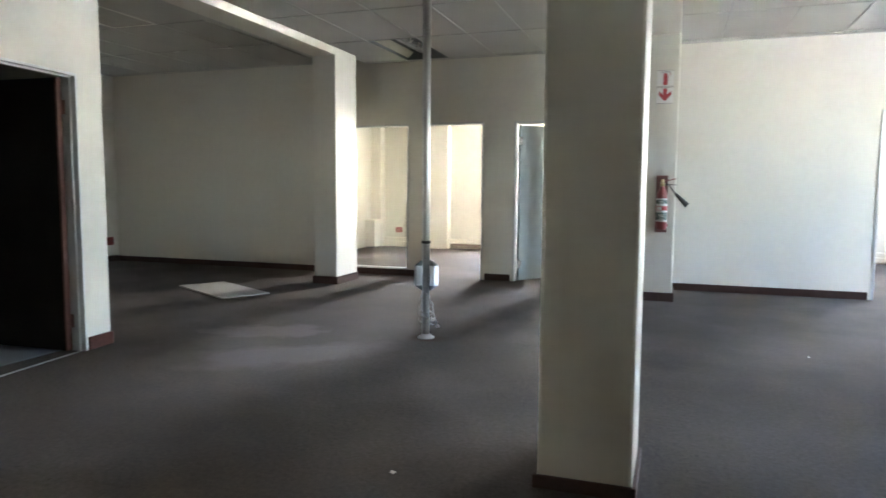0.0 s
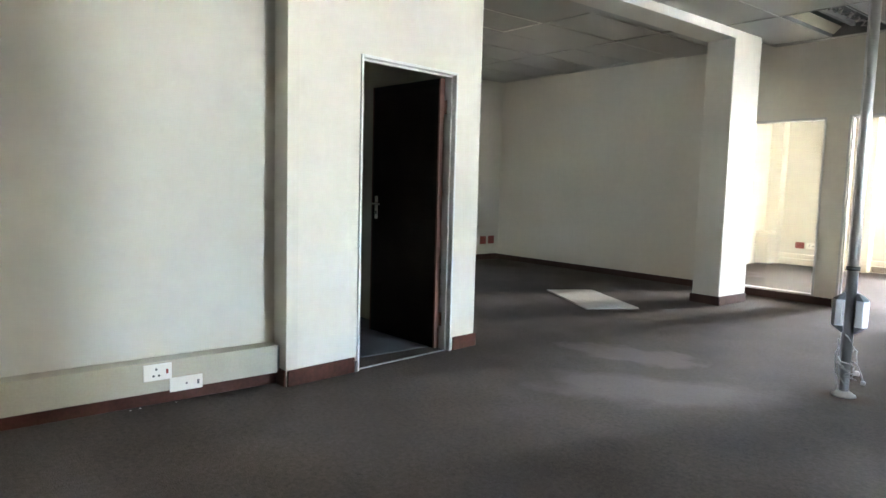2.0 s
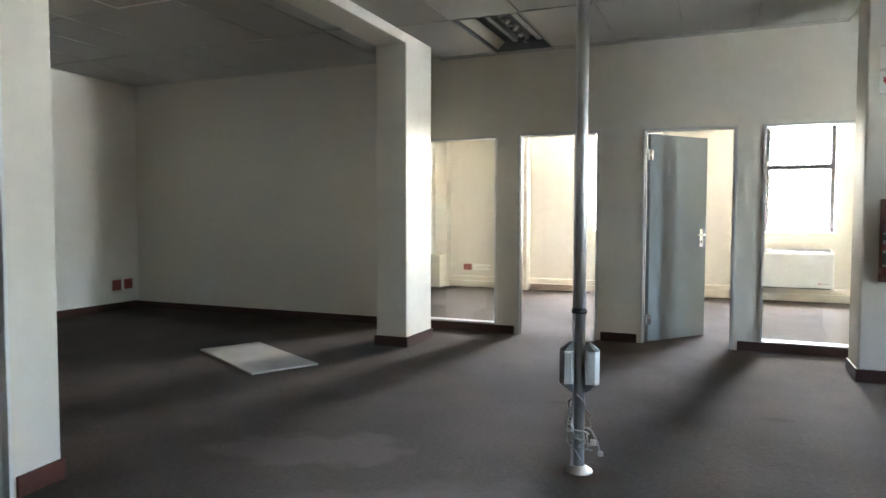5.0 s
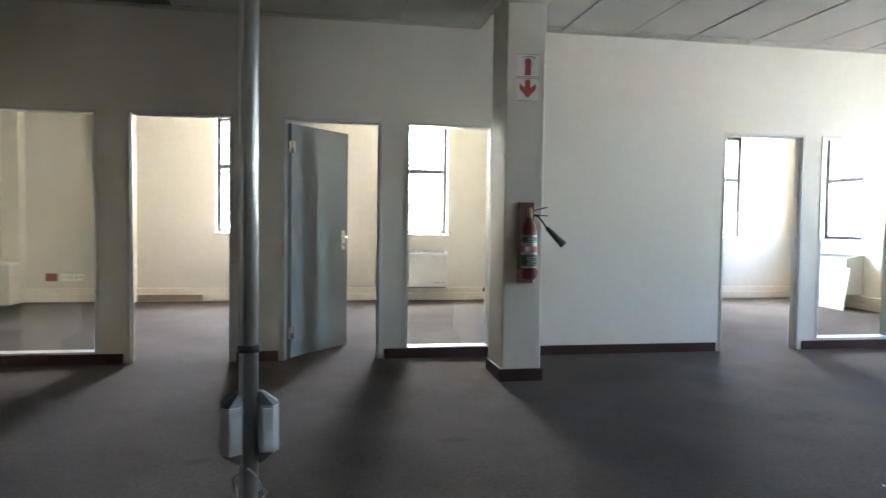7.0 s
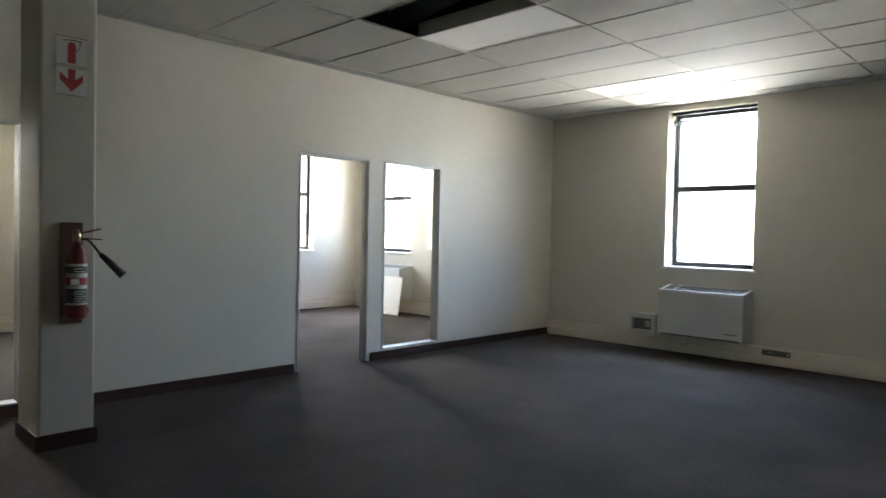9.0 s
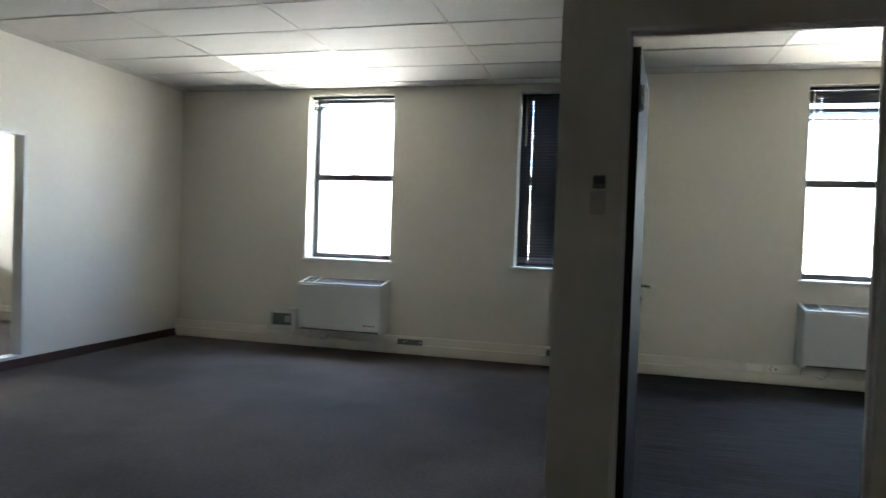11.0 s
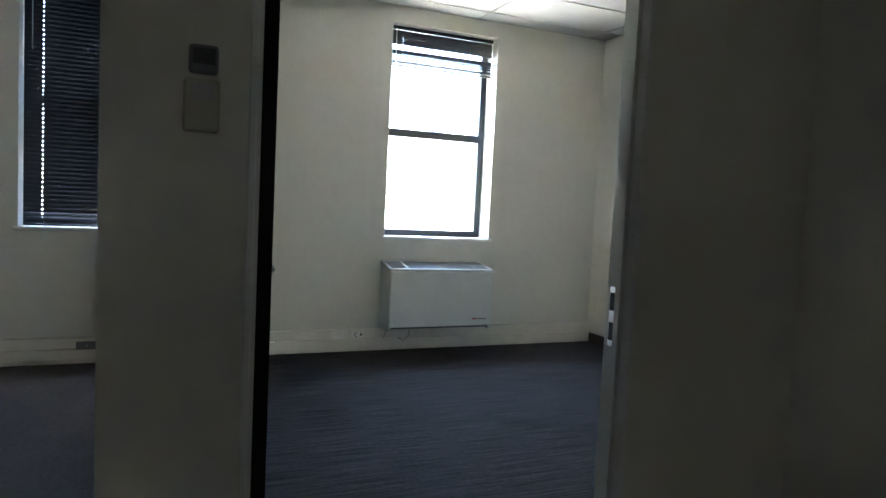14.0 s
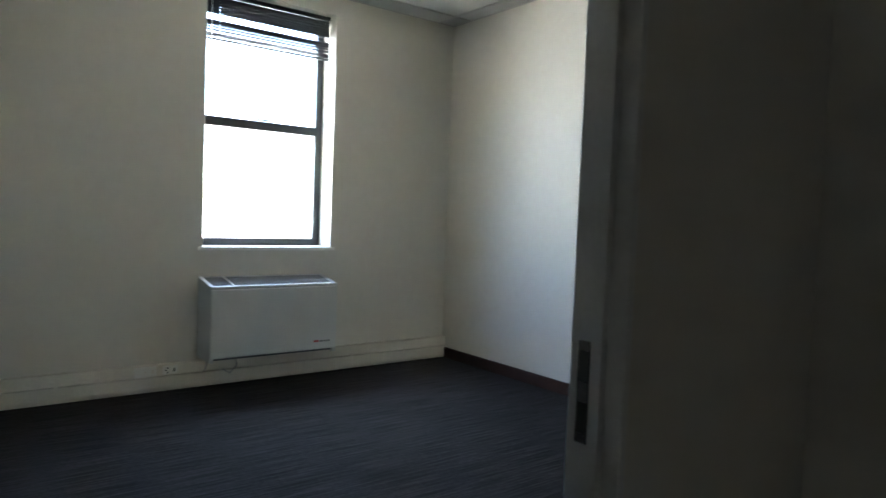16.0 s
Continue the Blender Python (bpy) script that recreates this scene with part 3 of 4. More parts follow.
# ---- service pole ----
def service_pole(m):
    p = thing("service_pole", m, "brushed aluminium floor-to-ceiling service pole with two outlet boxes", "service pole")
    part("pole", tube([(0, 0, 0.0), (0, 0, CE_MID + 0.004)], 0.027, 20), STEEL, p)
    part("groove_strip", boxes((-0.034, -0.016, 0.01, -0.020, 0.016, CE_MID), bevel=0.003), ALU, p, "darker side channel of the pole")
    part("base_flange", tube([(0, 0, 0.001), (0, 0, 0.008), (0, 0, 0.02), (0, 0, 0.032)], [0.068, 0.066, 0.045, 0.031], 24), STEEL, p)
    part("cable_band", tube([(-0.003, 0, 0.755), (-0.003, 0, 0.779)], 0.037, 20), BLACKPL, p, "black rubber band")
    for s in (-1, 1):
        side = [(s * x, y) for x, y in ((0.028, -0.035), (0.070, -0.050), (0.092, -0.022), (0.092, 0.032), (0.028, 0.034))]
        neck = [(s * x, y) for x, y in ((0.026, -0.012), (0.036, -0.016), (0.042, -0.008), (0.042, 0.012), (0.026, 0.014))]
        b = part("outlet_box", prism(side, 0.425, 0.58, 0.002), ALU, p, "satin outlet box with chamfered ends")
        part("end_cap", tapered(side, neck, 0.581, 0.622), GRILLE, b, "dark sloping end cap")
        part("end_cap", tapered(side, neck, 0.424, 0.383), GRILLE, b, "dark sloping end cap")
        part("cover_plate", boxes((s * 0.036, -0.0525, 0.432, s * 0.066, -0.046, 0.573), bevel=0.001), ALU_F, b)
    rnd = random.Random(4)
    for k in range(6):
        pts = []
        a0 = rnd.random() * 6
        for i in range(12):
            u = i / 11
            a = a0 + u * rnd.choice((3.5, 4.5, 5.5))
            r = 0.036 + 0.022 * math.sin(u * 3.1) + 0.05 * (u > 0.75) * (u - 0.75) * 4 * rnd.random()
            pts.append((math.cos(a) * r, math.sin(a) * r, 0.36 - 0.22 * u + 0.03 * math.sin(5 * u + k) - 0.01 * k))
        part("loose_cable", tube(pts, 0.0035, 6), CABLE, p, "thin grey cable wound round the pole")
    part("loose_cable", tube([(0.03, -0.02, 0.22), (0.06, -0.04, 0.21), (0.085, -0.05, 0.16), (0.10, -0.05, 0.11)], 0.004, 6), CABLE, p)
    part("plug", boxes((0.052, -0.06, 0.145, 0.080, -0.035, 0.17), bevel=0.004), WHITEPL, p, "white cable plug")
    part("plug", boxes((0.088, -0.06, 0.095, 0.112, -0.04, 0.118), bevel=0.004), CABLE, p)
    return p


service_pole(pose(0.112, -3.47, 0, 0, 0, 12))


# ---- fire extinguisher and its signs ----
def extinguisher(m):
    e = thing("fire_extinguisher", m, "red carbon dioxide extinguisher with black horn on a red board", "fire extinguisher")
    part("backing_board", boxes((-0.065, -0.016, 0.74, 0.055, 0, 1.34), bevel=0.003), BOARDRED, e, "dull brown-red backing board")
    part("cylinder", tube([(0, -0.085, 0.775), (0, -0.085, 0.79), (0, -0.085, 1.10), (0, -0.085, 1.145), (0, -0.085, 1.18), (0, -0.085, 1.205), (0, -0.085, 1.23)], [0.045, 0.056, 0.056, 0.052, 0.040, 0.024, 0.019], 24), REDPAINT, e)
    lab = part("label_sheet", tube([(0, -0.085, 0.86), (0, -0.085, 1.10)], 0.0568, 24, False), SIGNW, e, "white instruction label with dark panels")
    part("print_panel", tube([(0, -0.085, 0.872), (0, -0.085, 0.955)], 0.0575, 24, False), GREENINK, lab)
    part("print_panel", tube([(0, -0.085, 1.045), (0, -0.085, 1.085)], 0.0575, 24, False), GREENINK, lab)
    part("print_panel", tube([(0, -0.085, 0.975), (0, -0.085, 1.02)], 0.0573, 24, False), SIGNR, lab)
    part("print_panel", boxes((-0.048, -0.1435, 0.98, -0.002, -0.139, 1.014)), SIGNW, lab)
    for k in range(5):
        part("print_bar", boxes((-0.034 + 0.005 * (k % 3), -0.1435, 0.880 + k * 0.014, 0.030 - 0.011 * (k % 2), -0.139, 0.885 + k * 0.014)), SIGNW, lab)
    for k in range(2):
        part("print_bar", boxes((-0.030, -0.1435, 1.052 + k * 0.016, 0.026 - 0.012 * k, -0.139, 1.058 + k * 0.016)), SIGNW, lab)
    part("valve", tube([(0, -0.085, 1.225), (0, -0.085, 1.25), (0, -0.085, 1.285), (0, -0.085, 1.30)], [0.020, 0.023, 0.020, 0.012], 12), BRASS, e, "brass valve body")
    part("carrying_handle", turned(boxes((0, -0.012, -0.005, 0.125, 0.012, 0.005), bevel=0.003), pose(0.01, -0.085, 1.275, 0, -14, 0)), REDPAINT, e)
    part("squeeze_lever", turned(boxes((0, -0.010, -0.004, 0.13, 0.010, 0.004), bevel=0.003), pose(0.01, -0.085, 1.25, 0, 4, 0)), BLACKPL, e)
    part("safety_pin", tube([(-0.03, -0.10, 1.262), (0.02, -0.10, 1.262)], 0.004, 8), CHROME, e)
    horn = part("discharge_horn", tube([(0.125, -0.10, 1.155), (0.15, -0.105, 1.13), (0.25, -0.12, 1.03)], [0.014, 0.018, 0.030], 16), BLACKPL, e, "black discharge horn")
    part("horn_pipe", tube([(0.015, -0.085, 1.245), (0.06, -0.09, 1.24), (0.09, -0.095, 1.205), (0.125, -0.10, 1.155)], 0.007, 8), BLACKPL, horn)
    part("wall_bracket", boxes((-0.064, -0.09, 0.80, -0.057, -0.015, 0.84)), REDPL, e)
    part("wall_bracket", boxes((0.057, -0.09, 0.80, 0.064, -0.0, 0.84)), REDPL, e)
    return e


extinguisher(pose(1.826, -0.933, 0))


def sign(m, label):
    s = thing("wall_sign", m, label, "sign", "extinguisher signs")
    part("plate", boxes((-0.083, -0.003, -0.083, 0.083, 0, 0.083)), SIGNW, s)
    part("border", boxes((-0.083, -0.0042, 0.080, 0.083, -0.0031, 0.083)), INK, s)
    part("border", boxes((-0.083, -0.0042, -0.083, 0.083, -0.0031, -0.080)), INK, s)
    return s


FACE = Matrix(((1, 0, 0, 0), (0, 0, -1, 0), (0, 1, 0, 0), (0, 0, 0, 1)))  # lays an outline in x, z on a face looking to -y
s1 = sign(pose(1.8155, -0.933, 2.347), "white square sign with a red extinguisher symbol")
part("symbol_body", turned(prism([(-0.022, -0.07), (0.022, -0.07), (0.022, 0.035), (0.014, 0.052), (-0.014, 0.052), (-0.022, 0.035)], 0.0032, 0.0045), FACE), SIGNR, s1)
part("symbol_valve", turned(prism([(-0.045, 0.056), (-0.01, 0.062), (0.02, 0.062), (0.055, 0.058), (0.055, 0.063), (0.01, 0.070), (-0.045, 0.061)], 0.0032, 0.0045), FACE), INK, s1)
part("symbol_hose", turned(prism([(0.046, 0.055), (0.051, 0.055), (0.040, 0.02), (0.030, 0.0), (0.027, 0.003), (0.036, 0.022)], 0.0032, 0.0045), FACE), SIGNR, s1)
s2 = sign(pose(1.8155, -0.933, 2.171), "white square sign with a red downward arrow")
part("symbol_arrow", turned(prism([(-0.02, 0.072), (0.02, 0.072), (0.02, 0.012), (0.062, 0.045), (0.062, 0.005), (0.0, -0.062), (-0.062, 0.005), (-0.062, 0.045), (-0.02, 0.012)], 0.0032, 0.0045), FACE), SIGNR, s2)


# ---- fan-coil units ----
def fan_coil(m):
    """Wall unit: local x along the wall, y towards the room is negative, base at z = 0."""
    f = thing("fan_coil_unit", m, "off-white wall-hung fan-coil unit with a dark top grille", "air conditioner", "fan coil units")
    W, D, H = 0.955, 0.275, 0.57
    lower = H - 0.055
    side = Matrix(((0, 0, 1, 0), (1, 0, 0, 0), (0, 1, 0, 0), (0, 0, 0, 1)))  # outline in y, z, pushed along x
    for a, b in ((-W / 2, -W / 2 + 0.03), (W / 2 - 0.03, W / 2)):
        part("side_panel", turned(prism([(0, 0), (-D, 0), (-D, lower), (-D + 0.02, lower + 0.008), (0, H)], a, b, 0.004), side), APPL, f)
    part("back_panel", boxes((-W / 2 + 0.031, -0.012, 0.02, W / 2 - 0.031, 0, H - 0.004)), APPL, f)
    front = part("front_panel", boxes((-W / 2 + 0.003, -D - 0.012, 0.03, W / 2 - 0.003, -D + 0.012, lower - 0.012), bevel=0.008), APPL, f)
    part("badge", boxes((W / 2 - 0.19, -D - 0.0135, 0.085, W / 2 - 0.15, -D - 0.0115, 0.10)), SIGNR, front)
    for k in range(3):
        part("badge_bar", boxes((W / 2 - 0.14 + k * 0.03, -D - 0.0135, 0.085, W / 2 - 0.118 + k * 0.03, -D - 0.0115, 0.097)), GRILLE, front)
    part("top_rim", boxes((-W / 2, -D - 0.010, lower - 0.012, W / 2, -D + 0.026, lower + 0.010), bevel=0.005), APPL, f)
    tilt = math.degrees(math.atan2(0.05, D))
    g = part("top_grille", turned(boxes((-W / 2 + 0.031, 0.0, -0.02, W / 2 - 0.031, D - 0.05, -0.008)), pose(0, -D + 0.027, lower + 0.006, tilt, 0, 0)), GRILLE, f, "dark recessed air grille")
    for k in range(11):
        part("slat", turned(boxes((-W / 2 + 0.031, 0.004 + k * 0.020, -0.007, W / 2 - 0.031, 0.008 + k * 0.020, 0.004)), pose(0, -D + 0.027, lower + 0.006, tilt, 0, 0)), VENTGREY, g)
    part("divider", turned(boxes((-W / 2 + 0.16, 0.0, -0.007, -W / 2 + 0.175, D - 0.05, 0.006)), pose(0, -D + 0.027, lower + 0.006, tilt, 0, 0)), APPL, f)
    part("back_rim", boxes((-W / 2 + 0.031, -0.024, H - 0.03, W / 2 - 0.031, -0.0125, H - 0.004)), APPL, f)
    part("underside", boxes((-W / 2 + 0.031, -D + 0.02, 0.012, W / 2 - 0.031, -0.013, 0.028)), GRILLE, f)
    part("drain_hose", tube([(-W / 2 + 0.06, -0.05, 0.02), (-W / 2 + 0.055, -0.05, -0.06), (-W / 2 + 0.03, -0.04, -0.13), (-W / 2 + 0.0, -0.04, -0.17)], 0.006, 6), CABLE, f)
    part("power_cable", tube([(-W / 2 + 0.26, -0.06, 0.02), (-W / 2 + 0.27, -0.06, -0.08), (-W / 2 + 0.22, -0.06, -0.13), (-W / 2 + 0.17, -0.05, -0.10)], 0.005, 6), CABLE, f)
    return f


EASTR = pose(0, 0, 0, 0, 0, -90)
unit = fan_coil(pose(XE, -2.185, 0.213) @ EASTR)
copy_thing(unit, pose(XE, -7.16, 0.213) @ EASTR)
copy_thing(unit, pose(XE, 3.20, 0.213) @ EASTR)
copy_thing(unit, pose(1.66, YR, 0.19))


# ---- trunking and outlets ----
def trunking(name, a, b, place, mat=TRUNK, lo=0.03, hi=0.19, d=0.05, label="cream two-channel wall trunking at floor level"):
    t = tagged(new(name), label, "trunking", kind="structure")
    t.matrix_world = place
    mid = (lo + hi) / 2
    part("upper_channel", boxes((a, -d, mid + 0.003, b, 0, hi), bevel=0.004), mat, t)
    part("lower_channel", boxes((a, -d - 0.004, lo, b, 0, mid - 0.003), bevel=0.004), mat, t)
    if lo < 0.05:
        part("foot", boxes((a, -d + 0.012, 0, b, 0, lo)), mat, t)
    for x in np.arange(a + 0.9, b, 2.1):
        part("joint_cover", boxes((x - 0.01, -d - 0.006, lo + 0.002, x + 0.01, -d - 0.004, hi)), mat, t)
    return t


trunking("trunking_east", -YR + 0.06, -YP - 0.0, Matrix(((0, 1, 0, XE), (-1, 0, 0, 0), (0, 0, 1, 0), (0, 0, 0, 1))))
trunking("trunking_small_office", -YP + 0.1, -YS, Matrix(((0, 1, 0, XE), (-1, 0, 0, 0), (0, 0, 1, 0), (0, 0, 0, 1))))
for i, (a, b) in enumerate(((-3.69, -2.70), (-2.26, -0.25), (-0.17, 3.0), (3.1, XE - 0.05))):
    trunking("trunking_north_%d" % (i + 1), a, b, pose(0, YR, 0))
boxed = tagged(new("trunking_left"), "beige-grey boxed trunking above a red skirting", "trunking", kind="structure")
for a, b in ((-12.3, -10.6), (-10.597, -8.4), (-8.397, -6.13)):
    part("cover", boxes((-2.05, a, 0.075, -1.9418, b, 0.238), bevel=0.004), TRUNK_G, boxed)
part("end_cap", boxes((-2.05, -6.1295, 0.085, -1.95, -6.115, 0.228)), GRILLE, boxed)


def outlet(m, label, plate, dots, w=0.12, h=0.075, holes=((-0.03, 0), (-0.018, 0.015), (-0.018, -0.015), (0.028, 0.0)), rocker=None):
    """A plate on a wall that looks to local -y."""
    o = thing("wall_socket", m, label, "socket")
    part("plate", boxes((-w / 2, -0.009, -h / 2, w / 2, 0, h / 2), bevel=0.003), plate, o)
    for x, z in holes:
        part("socket_hole", turned(tube([(0, 0, 0.0089), (0, 0, 0.0096)], 0.006, 10), pose(x, 0, z, 90, 0, 0)), dots, o)
    part("rocker", boxes((w / 2 - 0.03, -0.012, -0.012, w / 2 - 0.018, -0.009, 0.012), bevel=0.001), rocker or dots, o)
    return o


LEFTR = pose(0, 0, 0, 0, 0, 90)
outlet(pose(-1.9375, -6.80, 0.185) @ LEFTR, "white three-pin socket plate on grey trunking", WHITEPL, INK, 0.14, 0.085, ((-0.022, -0.018), (-0.008, 0.016), (0.006, -0.018)), REDPL)
outlet(pose(-1.9375, -6.655, 0.105) @ LEFTR, "white data outlet plate on grey trunking", WHITEPL, GRILLE, 0.17, 0.075, ((0.0, 0.0),))
outlet(pose(XB, -0.35, 0.32) @ LEFTR, "dark red socket plate low on the cream wall", REDPL, INK, 0.13, 0.13)
outlet(pose(XB, -0.17, 0.325) @ LEFTR, "dark red socket plate low on the cream wall", REDPL, INK, 0.13, 0.13)
outlet(pose(-3.37, YR, 0.34), "red socket plate low on the office wall", REDPL, INK, 0.15, 0.11)
outlet(pose(-3.19, YR, 0.34), "white socket plate low on the office wall", WHITEPL, GRILLE, 0.14, 0.10)
outlet(pose(-3.03, YR, 0.34), "white socket plate low on the office wall", WHITEPL, GRILLE, 0.14, 0.10)
outlet(pose(XE - 0.054, -2.93, 0.135) @ EASTR, "empty dark socket opening in cream trunking", GRILLE, WHITEPL, 0.28, 0.06, ((-0.07, 0.0), (-0.05, 0.008)))
outlet(pose(XE - 0.054, -4.52, 0.135) @ EASTR, "empty dark socket opening with loose wires", GRILLE, CABLE, 0.28, 0.06, ((-0.07, 0.0),))
outlet(pose(XE - 0.054, -6.33, 0.15) @ EASTR, "cream blank plate on the trunking", WHITEPL, TRUNK, 0.14, 0.07, ((0.0, 0.0),))
outlet(pose(XE - 0.054, -6.49, 0.15) @ EASTR, "cream three-pin socket plate on the trunking", WHITEPL, INK, 0.10, 0.06)
outlet(pose(XE - 0.054, -8.4, 0.15) @ EASTR, "cream blank plate on the trunking", TRUNK, TRUNK, 0.5, 0.07, ())
outlet(pose(2.80, YR - 0.054, 0.155), "brown socket plate on office trunking", BROWNWOOD, INK, 0.16, 0.06)
outlet(pose(-0.75, YR - 0.054, 0.155), "white socket plate on office trunking", WHITEPL, INK, 0.16, 0.06)

# isolator box beside the fan-coil unit
iso = thing("isolator_box", pose(XE, -1.425, 0.165) @ EASTR, "off-white framed switch box with a dark recessed panel", "switch box")
part("body", boxes((-0.175, -0.12, 0, -0.125, 0, 0.25), (0.125, -0.12, 0, 0.175, 0, 0.25), (-0.125, -0.12, 0, 0.125, 0, 0.055), (-0.125, -0.12, 0.195, 0.125, 0, 0.25), bevel=0.004), APPL, iso)
part("dark_panel", boxes((-0.125, -0.06, 0.055, 0.125, -0.002, 0.195)), GRILLE, iso)
part("switch", boxes((0.03, -0.085, 0.09, 0.085, -0.06, 0.16), bevel=0.003), CABLE, iso)

# ventilation strip in the first office
vent = thing("floor_vent", pose(-1.80, YR - 0.055, 0.006), "brown wooden vent cover along office trunking", "vent cover")
part("cover", boxes((-0.44, -0.02, 0, 0.44, 0, 0.095), bevel=0.003), TRUNK_G, vent)
for k in range(5):
    part("slot", boxes((-0.42, -0.022, 0.014 + k * 0.016, 0.42, -0.0205, 0.021 + k * 0.016)), BROWNWOOD, vent)

# low cabinet in the first office
cab = thing("low_cabinet", pose(-3.79, YR - 0.36, 0), "pale low cabinet against the office's corner pilaster", "cabinet")
part("body", boxes((-0.108, -0.14, 0.02, 0.10, 0.155, 0.53), bevel=0.004), WALL, cab)
part("top", boxes((-0.108, -0.15, 0.53, 0.108, 0.155, 0.56), bevel=0.004), TRUNK, cab)
part("plinth", boxes((-0.108, -0.13, 0, 0.09, 0.155, 0.02)), GRILLE, cab)

# controller and holder on the small office's front wall
ctl = thing("thermostat", pose(XP, -4.974, 1.472) @ EASTR, "dark controller above a pale remote holder on the wall", "thermostat")
part("controller", boxes((-0.025, -0.016, 0.028, 0.025, 0, 0.080), bevel=0.006), GRILLE, ctl)
part("screen", boxes((-0.019, -0.0175, 0.045, 0.019, -0.016, 0.073)), INK, ctl)
hold = part("remote_holder", boxes((-0.033, -0.016, -0.075, 0.029, 0, 0.02), bevel=0.006), TRUNK_G, ctl, "worn grey-beige holder")
part("slot", boxes((-0.022, -0.0172, -0.02, 0.018, -0.016, 0.012)), CABLE, hold)

# strike plate on the small office's frame
strike = part("strike_plate", turned(boxes((5.9525, 0.047, 0.955, 5.9555, 0.071, 1.105), bevel=0.0005), AT0), CHROME, small_frame, "steel strike plate with dark slots")
part("strike_slot", boxes((5.9515, 0.051, 0.97, 5.9524, 0.067, 1.015), (5.9515, 0.051, 1.045, 5.9524, 0.067, 1.09)), INK, strike)
strip = structure("threshold", turned(boxes((0.51, 0.015, 0, 1.325, 0.033, 0.006), bevel=0.002), SKEW), STEEL, "aluminium carpet strip in the dark doorway", "threshold")
structure("floor_dark_room", boxes((-4.7, -7.1, 0, -2.20, -4.64, 0.004)), LINO, "grey vinyl floor of the unlit room", "floor")


# ---- venetian blinds ----
def blind(place, a, b, head, drop, tilt, label, pitch=0.021, stack=0, back=0.105, hole=0.093, gap=False, half=0.0125, slit=0.0025, slot=0.007):
    v = thing("venetian_blind", place, label, "blind")
    part("head_rail", boxes((a + 0.006, back - 0.02, head - 0.03, b - 0.006, back + 0.02, head - 0.002), bevel=0.003), BLIND, v)
    me = None
    n = int((drop - 0.05) / pitch)
    for k in range(n):
        z = head - 0.045 - k * pitch
        if me is None:
            bm = bmesh.new()
            w = b - a - 0.012
            prof = [(-half, 0.0), (-slit, 0.0020), (slit, 0.0020), (half, 0.0)]
            cuts = [-w / 2, -w / 2 + 0.12 - slot / 2, -w / 2 + 0.12 + slot / 2, w / 2 - hole - 0.005, w / 2 - hole + 0.005, w / 2]
            grid = [[bm.verts.new((x, y, z2)) for y, z2 in prof] for x in cuts]
            for c in range(5):
                for i in range(3):
                    if not (c in (1, 3) and i == 1):
                        bm.faces.new((grid[c][i], grid[c][i + 1], grid[c + 1][i + 1], grid[c + 1][i]))
            s = part("slat", bm, BLIND, v)
            me = s.data
        else:
            s = new("slat", me)
            s.parent = v
        s.location = ((a + b) / 2, back, z)
        s.rotation_euler = (radians(tilt if k < n - 2 else tilt * 0.8), 0, 0)
        if gap and k in (n - 6, n - 5):
            s.rotation_euler = (radians(10), radians(0.6 if k == n - 5 else -0.4), 0)
    zb = head - 0.045 - n * pitch
    for k in range(stack):
        s = new("slat", me)
        s.parent = v
        s.location = ((a + b) / 2, back, zb - k * 0.0025)
    zb -= stack * 0.0025
    part("bottom_rail", boxes((a + 0.008, back - 0.012, zb - 0.02, b - 0.008, back + 0.012, zb - 0.006), bevel=0.003), BLIND, v)
    for x in (a + 0.135, b - hole - 0.02):
        part("ladder_cord", tube([(x, back + 0.015, head - 0.03), (x, back + 0.015, zb - 0.01)], 0.0012, 5), CABLE, v)
    part("tilt_wand", tube([(a + 0.06, back - 0.024, head - 0.03), (a + 0.06, back - 0.026, head - 0.55)], 0.003, 6), WHITEPL, v)
    return v


blind(EASTM, *W1, HEAD, 0.11, 12, "charcoal venetian blind drawn fully up", 0.0065, 10)
blind(EASTM, *W2, HEAD, 1.81, 76, "charcoal venetian blind let down and closed", 0.033, 0, 0.168, 0.035, half=0.021, slit=0.005, slot=0.007)
blind(EASTM, *W3, HEAD, 0.31, 68, "charcoal venetian blind let down a little", 0.0205, 12, gap=True)


# ---- ceiling fittings ----
def troffer(x, y, z, label, w=0.578, l=1.178, cover=DIFFUSER):
    t = thing("ceiling_light", pose(x, y, z), label, "ceiling light", "ceiling lights")
    part("frame", boxes((-w / 2, -l / 2, 0, -w / 2 + 0.018, l / 2, 0.05), (w / 2 - 0.018, -l / 2, 0, w / 2, l / 2, 0.05), (-w / 2 + 0.018, -l / 2, 0, w / 2 - 0.018, -l / 2 + 0.018, 0.05), (-w / 2 + 0.018, l / 2 - 0.018, 0, w / 2 - 0.018, l / 2, 0.05)), WHITEPL, t)
    part("diffuser", boxes((-w / 2 + 0.018, -l / 2 + 0.018, 0.006, w / 2 - 0.018, l / 2 - 0.018, 0.012)), cover, t, "pale prismatic diffuser, unlit")
    part("housing", boxes((-w / 2, -l / 2, 0.05, w / 2, l / 2, 0.12)), WHITEPL, t)
    return t


troffer(6.89, -1.96, CE_EAST + 0.004, "unlit ceiling light with a pale prismatic diffuser")
troffer(6.89, -6.90, CE_SMALL + 0.004, "unlit ceiling light with a pale prismatic diffuser")
troffer(4.49, -1.96, CE_EAST + 0.004, "unlit ceiling light beside an opened ceiling panel")

